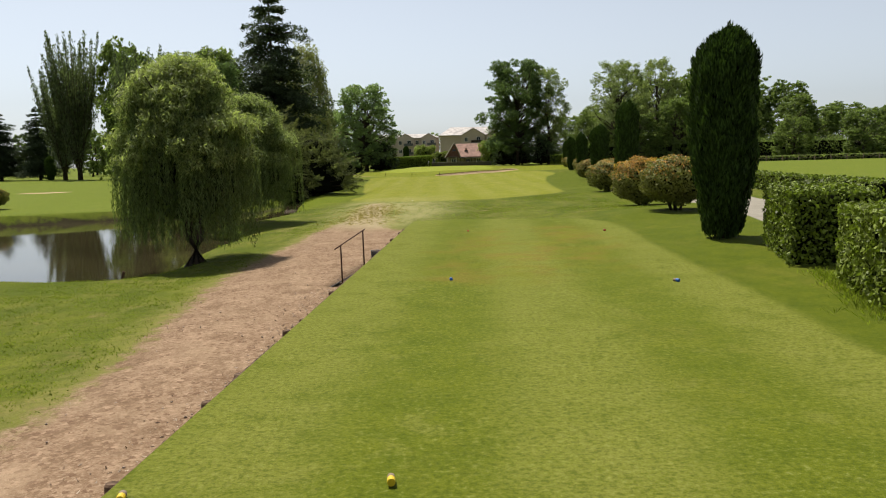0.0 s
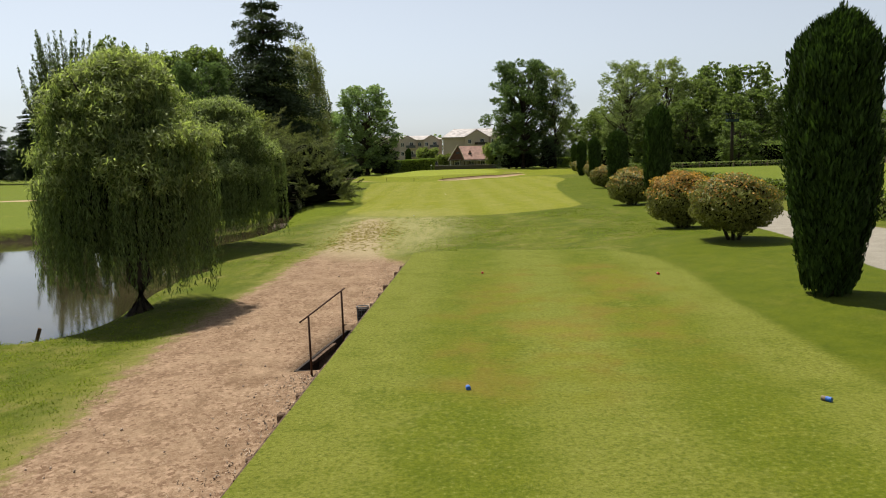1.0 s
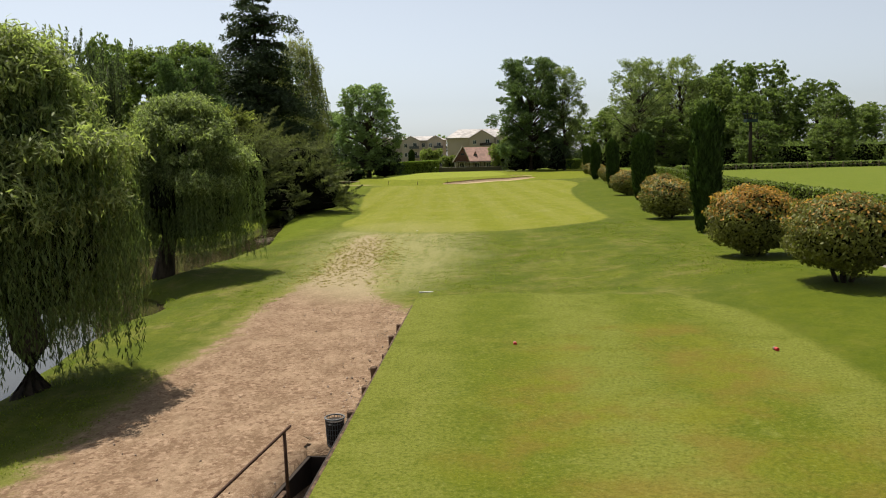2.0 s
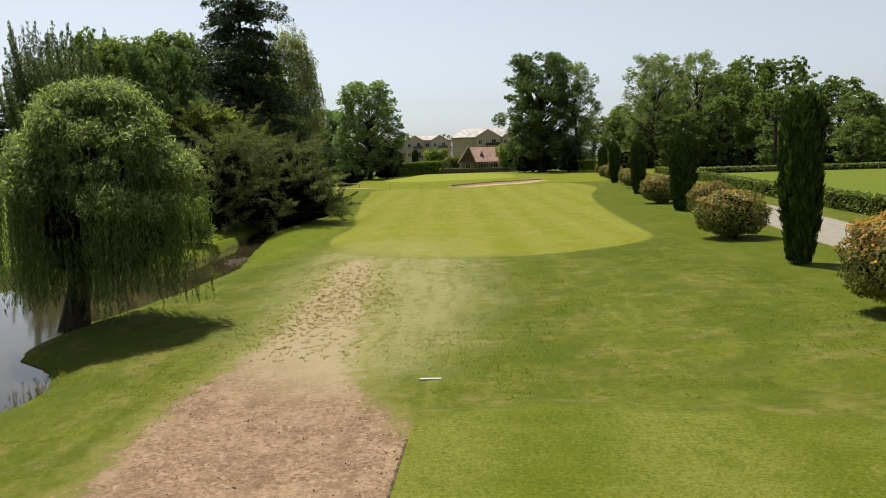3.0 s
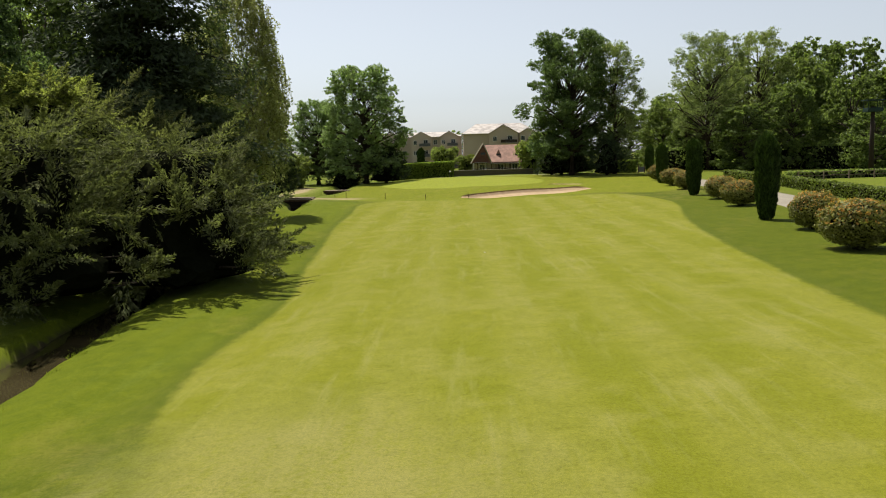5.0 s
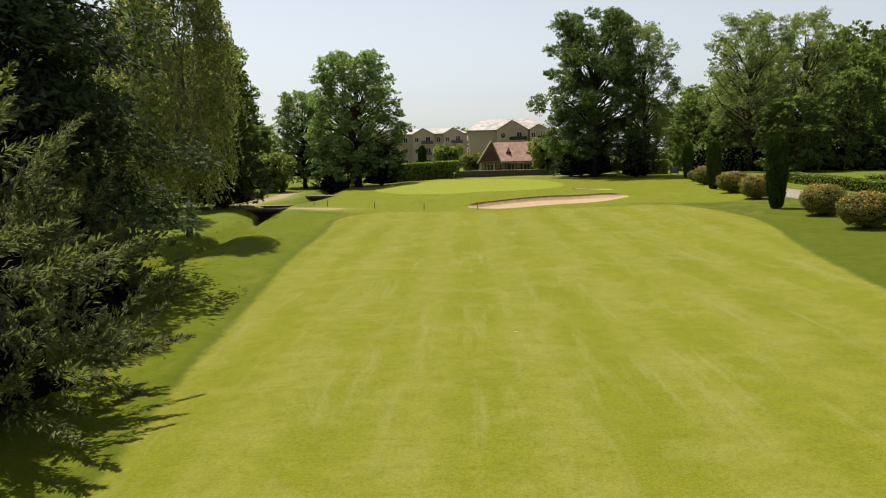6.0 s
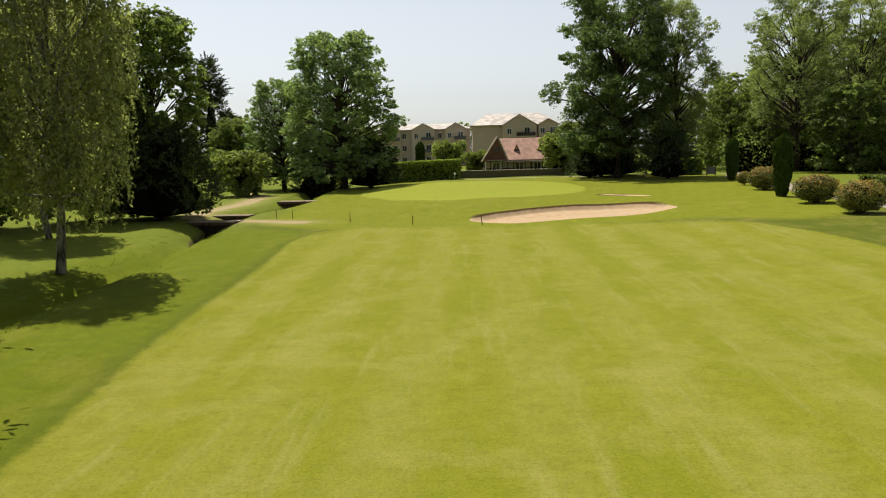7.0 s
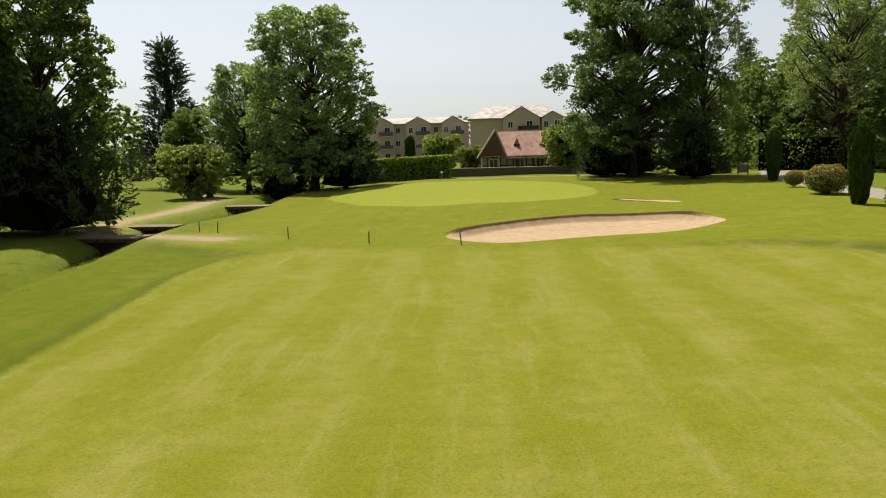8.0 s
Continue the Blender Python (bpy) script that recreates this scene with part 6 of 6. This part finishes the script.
def gate_board():
    x, y = 31.6, 191.5
    root = thing("notice_board", x, y, ground_z(x, y) - 0.25, "small grey board on two posts beside the cart path", "sign")
    for sx in (-0.56, 0.56):
        bm = bmesh.new()
        box(bm, sx - 0.06, -0.06, -0.3, sx + 0.06, 0.06, 1.6, 0.01)
        part("post", bm, M["timber"], root)
    bm = bmesh.new()
    box(bm, -0.5, -0.03, 0.45, 0.5, 0.03, 1.35, 0.015)
    part("board", bm, M["grey"], root)


gate_board()


# ---------------------------------------------------------------- grass that stands up: tufts and bank growth
def tuft_field(name, label, seed, spots, blade, height, leaf, lean=0.5):
    rng = np.random.default_rng(seed)
    q = np.array(spots, float)
    rep = q[:, 2].astype(int)
    z = np.repeat(land(q[:, 0], q[:, 1]), rep)
    x, y, r = np.repeat(q[:, 0], rep), np.repeat(q[:, 1], rep), np.repeat(q[:, 3], rep)
    n = len(x)
    dx, dy = rng.normal(0, 1, n), rng.normal(0, 1, n)
    k = height * rng.uniform(0.5, 1.3, n)
    along = unit(np.stack([rng.normal(0, lean, n) + dx * 0.25, rng.normal(0, lean, n) + dy * 0.25, np.ones(n)], 1))
    at = np.stack([x + dx * r, y + dy * r, z], 1) + along * (k / 2)[:, None]
    across = unit(np.cross(along, rng.normal(0, 1, at.shape)))
    v, f = cards(at, along, across, k, np.full(len(k), blade))
    me = mesh_of(name, v, f)
    me.materials.append(M[leaf])
    tagged(new(name, me), label, "grass", kind="stuff")


M["blades"] = leaf_material("grass_blades", (0.115, 0.145, 0.016), 0.45)
M["strawblades"] = leaf_material("dry_tufts", (0.21, 0.17, 0.06), 0.4)
r = np.random.default_rng(91)
spots = []
while len(spots) < 1100:
    x, y = r.normal(-4.2, 1.0), r.normal(47.5, 5.0)
    if 40 < y < 58 and -6.6 < x < -1.8:
        spots.append((x, y, 12, 0.03))
tuft_field("dry_grass_tufts", "small brownish grass tufts sprouting from bare sandy soil", 92, spots, 0.013, 0.06, "strawblades", 0.6)
spots = []
for pts, side in ((POND[3:14], 0.5), (POND[14:24], 0.4), (POND[21:], 0.5)):
    for (ax, ay), (bx, by) in zip(pts, pts[1:]):
        for _ in range(int(np.hypot(bx - ax, by - ay) * 5)):
            k = r.uniform()
            spots.append((ax + (bx - ax) * k + r.normal(0, 0.5), ay + (by - ay) * k + r.normal(0, 0.5), 16, 0.12))
for (ax, ay), (bx, by) in zip(STREAM, STREAM[1:]):
    for _ in range(int(np.hypot(bx - ax, by - ay) * 5)):
        k = r.uniform()
        spots.append((ax + (bx - ax) * k + r.choice([-1, 1]) * r.uniform(0.9, 2.0), ay + (by - ay) * k, 14, 0.15))
high = land(np.array([q[0] for q in spots]), np.array([q[1] for q in spots])) > WATER + 0.15
high = high & (water_d(np.array([q[0] for q in spots]), np.array([q[1] for q in spots])) < -0.35)
spots = [q for q, ok in zip(spots, high) if ok]
tuft_field("bank_grass", "long green grass along the pond and stream banks", 93, spots, 0.016, 0.12, "blades", 0.7)
spots = []
for _ in range(90):
    y = r.uniform(11.6, 16.4)
    spots.append((7.8 + (y - 11.6) * 0.25 - 0.95 - r.exponential(0.12), y, 12, 0.1))
tuft_field("hedge_foot_grass", "unmown grass at the foot of the hedges", 94, spots, 0.014, 0.16, "blades", 0.6)

spots = [(r.uniform(-15, -5.7), 6 + 24 * r.uniform() ** 0.8, 9, 0.12) for _ in range(3600)]
px, py = np.array([q[0] for q in spots]), np.array([q[1] for q in spots])
keep = (area(px, py, DIRT, 1) < -0.1) & (water_d(px, py) < -0.8)
spots = [q for q, ok in zip(spots, keep) if ok]
more = np.stack([r.uniform(-10.5, 10.5, 9000), 35.5 + 23 * r.uniform(0, 1, 9000) ** 0.9], 1)
keep = (area(more[:, 0], more[:, 1], DIRT, 1) < 0.2) & (area(more[:, 0], more[:, 1], FAIRWAY) < -0.15) & (water_d(more[:, 0], more[:, 1]) < -0.8) & (np.sin(more[:, 0] * 0.9 + 1.3 * np.sin(more[:, 1] * 0.5)) + r.normal(0, 0.7, 9000) > -0.2)
spots += [(x, y, 7, 0.1) for x, y in more[keep]]
tuft_field("rough_grass", "uneven rough grass blades before the tee and beside the dirt path", 95, spots, 0.02, 0.04, "blades", 0.9)


def scatter(name, label, category, seed, spots, low, high, material, flat=0.6, wide=0.7):
    """Small broken pieces lying loose, each a squashed, turned lump."""
    rng = np.random.default_rng(seed)
    lump = bmesh.new()
    bmesh.ops.create_icosphere(lump, subdivisions=1, radius=0.5)
    base = np.array([v.co for v in lump.verts])
    lump.verts.index_update()
    tri = np.array([[v.index for v in f.verts] for f in lump.faces])
    lump.free()
    vs, fs = [], []
    for i, (x, y, z) in enumerate(spots):
        size = low * (high / low) ** rng.uniform()
        m = np.linalg.qr(rng.normal(0, 1, (3, 3)))[0] * np.array([1.0, wide, flat])
        vs.append((base * rng.uniform(0.8, 1.2, base.shape)) @ m.T * size + np.array([x, y, z + size * 0.15]))
        fs.append(tri + i * len(base))
    me = mesh_of(name, np.concatenate(vs), np.concatenate(fs))
    me.materials.append(M[material])
    tagged(new(name, me), label, category, kind="stuff")


M["pebble"] = plain("pale_brown_pebbles", (0.27, 0.205, 0.15), 0.9, 0, 0.45, 2.0, 0.3)
px = np.concatenate([r.uniform(-6.2, -2.6, 260), edge_x(np.linspace(0, 36, 900)) - 0.15 - r.exponential(0.35, 900)])
py = np.concatenate([6 + 34 * r.uniform(0, 1, 260) ** 0.9, np.linspace(0, 36, 900) + r.normal(0, 0.3, 900)])
pz = land(px, py, np.zeros(len(px), bool))
keep = (area(px, py, DIRT, 1) > 0.1) & (pz > -1.2)
scatter("loose_stones", "small loose stones scattered on the earth path", "stones", 96, list(zip(px[keep], py[keep], pz[keep])), 0.018, 0.06, "pebble")
spots = [(-12.15 + r.normal(0, 0.2), 65.2 + r.normal(0, 0.75), WATER + r.uniform(-0.02, 0.08)) for _ in range(260)]
scatter("stream_debris", "pale heap of gravel and dead twigs in the stream", "debris", 97, spots, 0.03, 0.13, "pebble", 0.3)

M["chips"] = plain("pale_wood_chips", (0.36, 0.28, 0.2), 0.9, 0, 0.5, 3.0, 0.3)
py = np.concatenate([20.6 - 19 * r.uniform(0, 1, 2000) ** 1.5, 24.8 + 10 * r.uniform(0, 1, 300)])
px = edge_x(py) - 0.12 - np.abs(r.normal(0, 0.5, 2300))
pz = land(px, py, np.zeros(2300, bool))
keep = (area(px, py, DIRT, 1) > 0.1) & (pz > -1.2)
scatter("wood_chips", "loose pale wood chips strewn along the timber edge", "wood chips", 98, list(zip(px[keep], py[keep], pz[keep])), 0.03, 0.085, "chips", 0.1, 0.3)
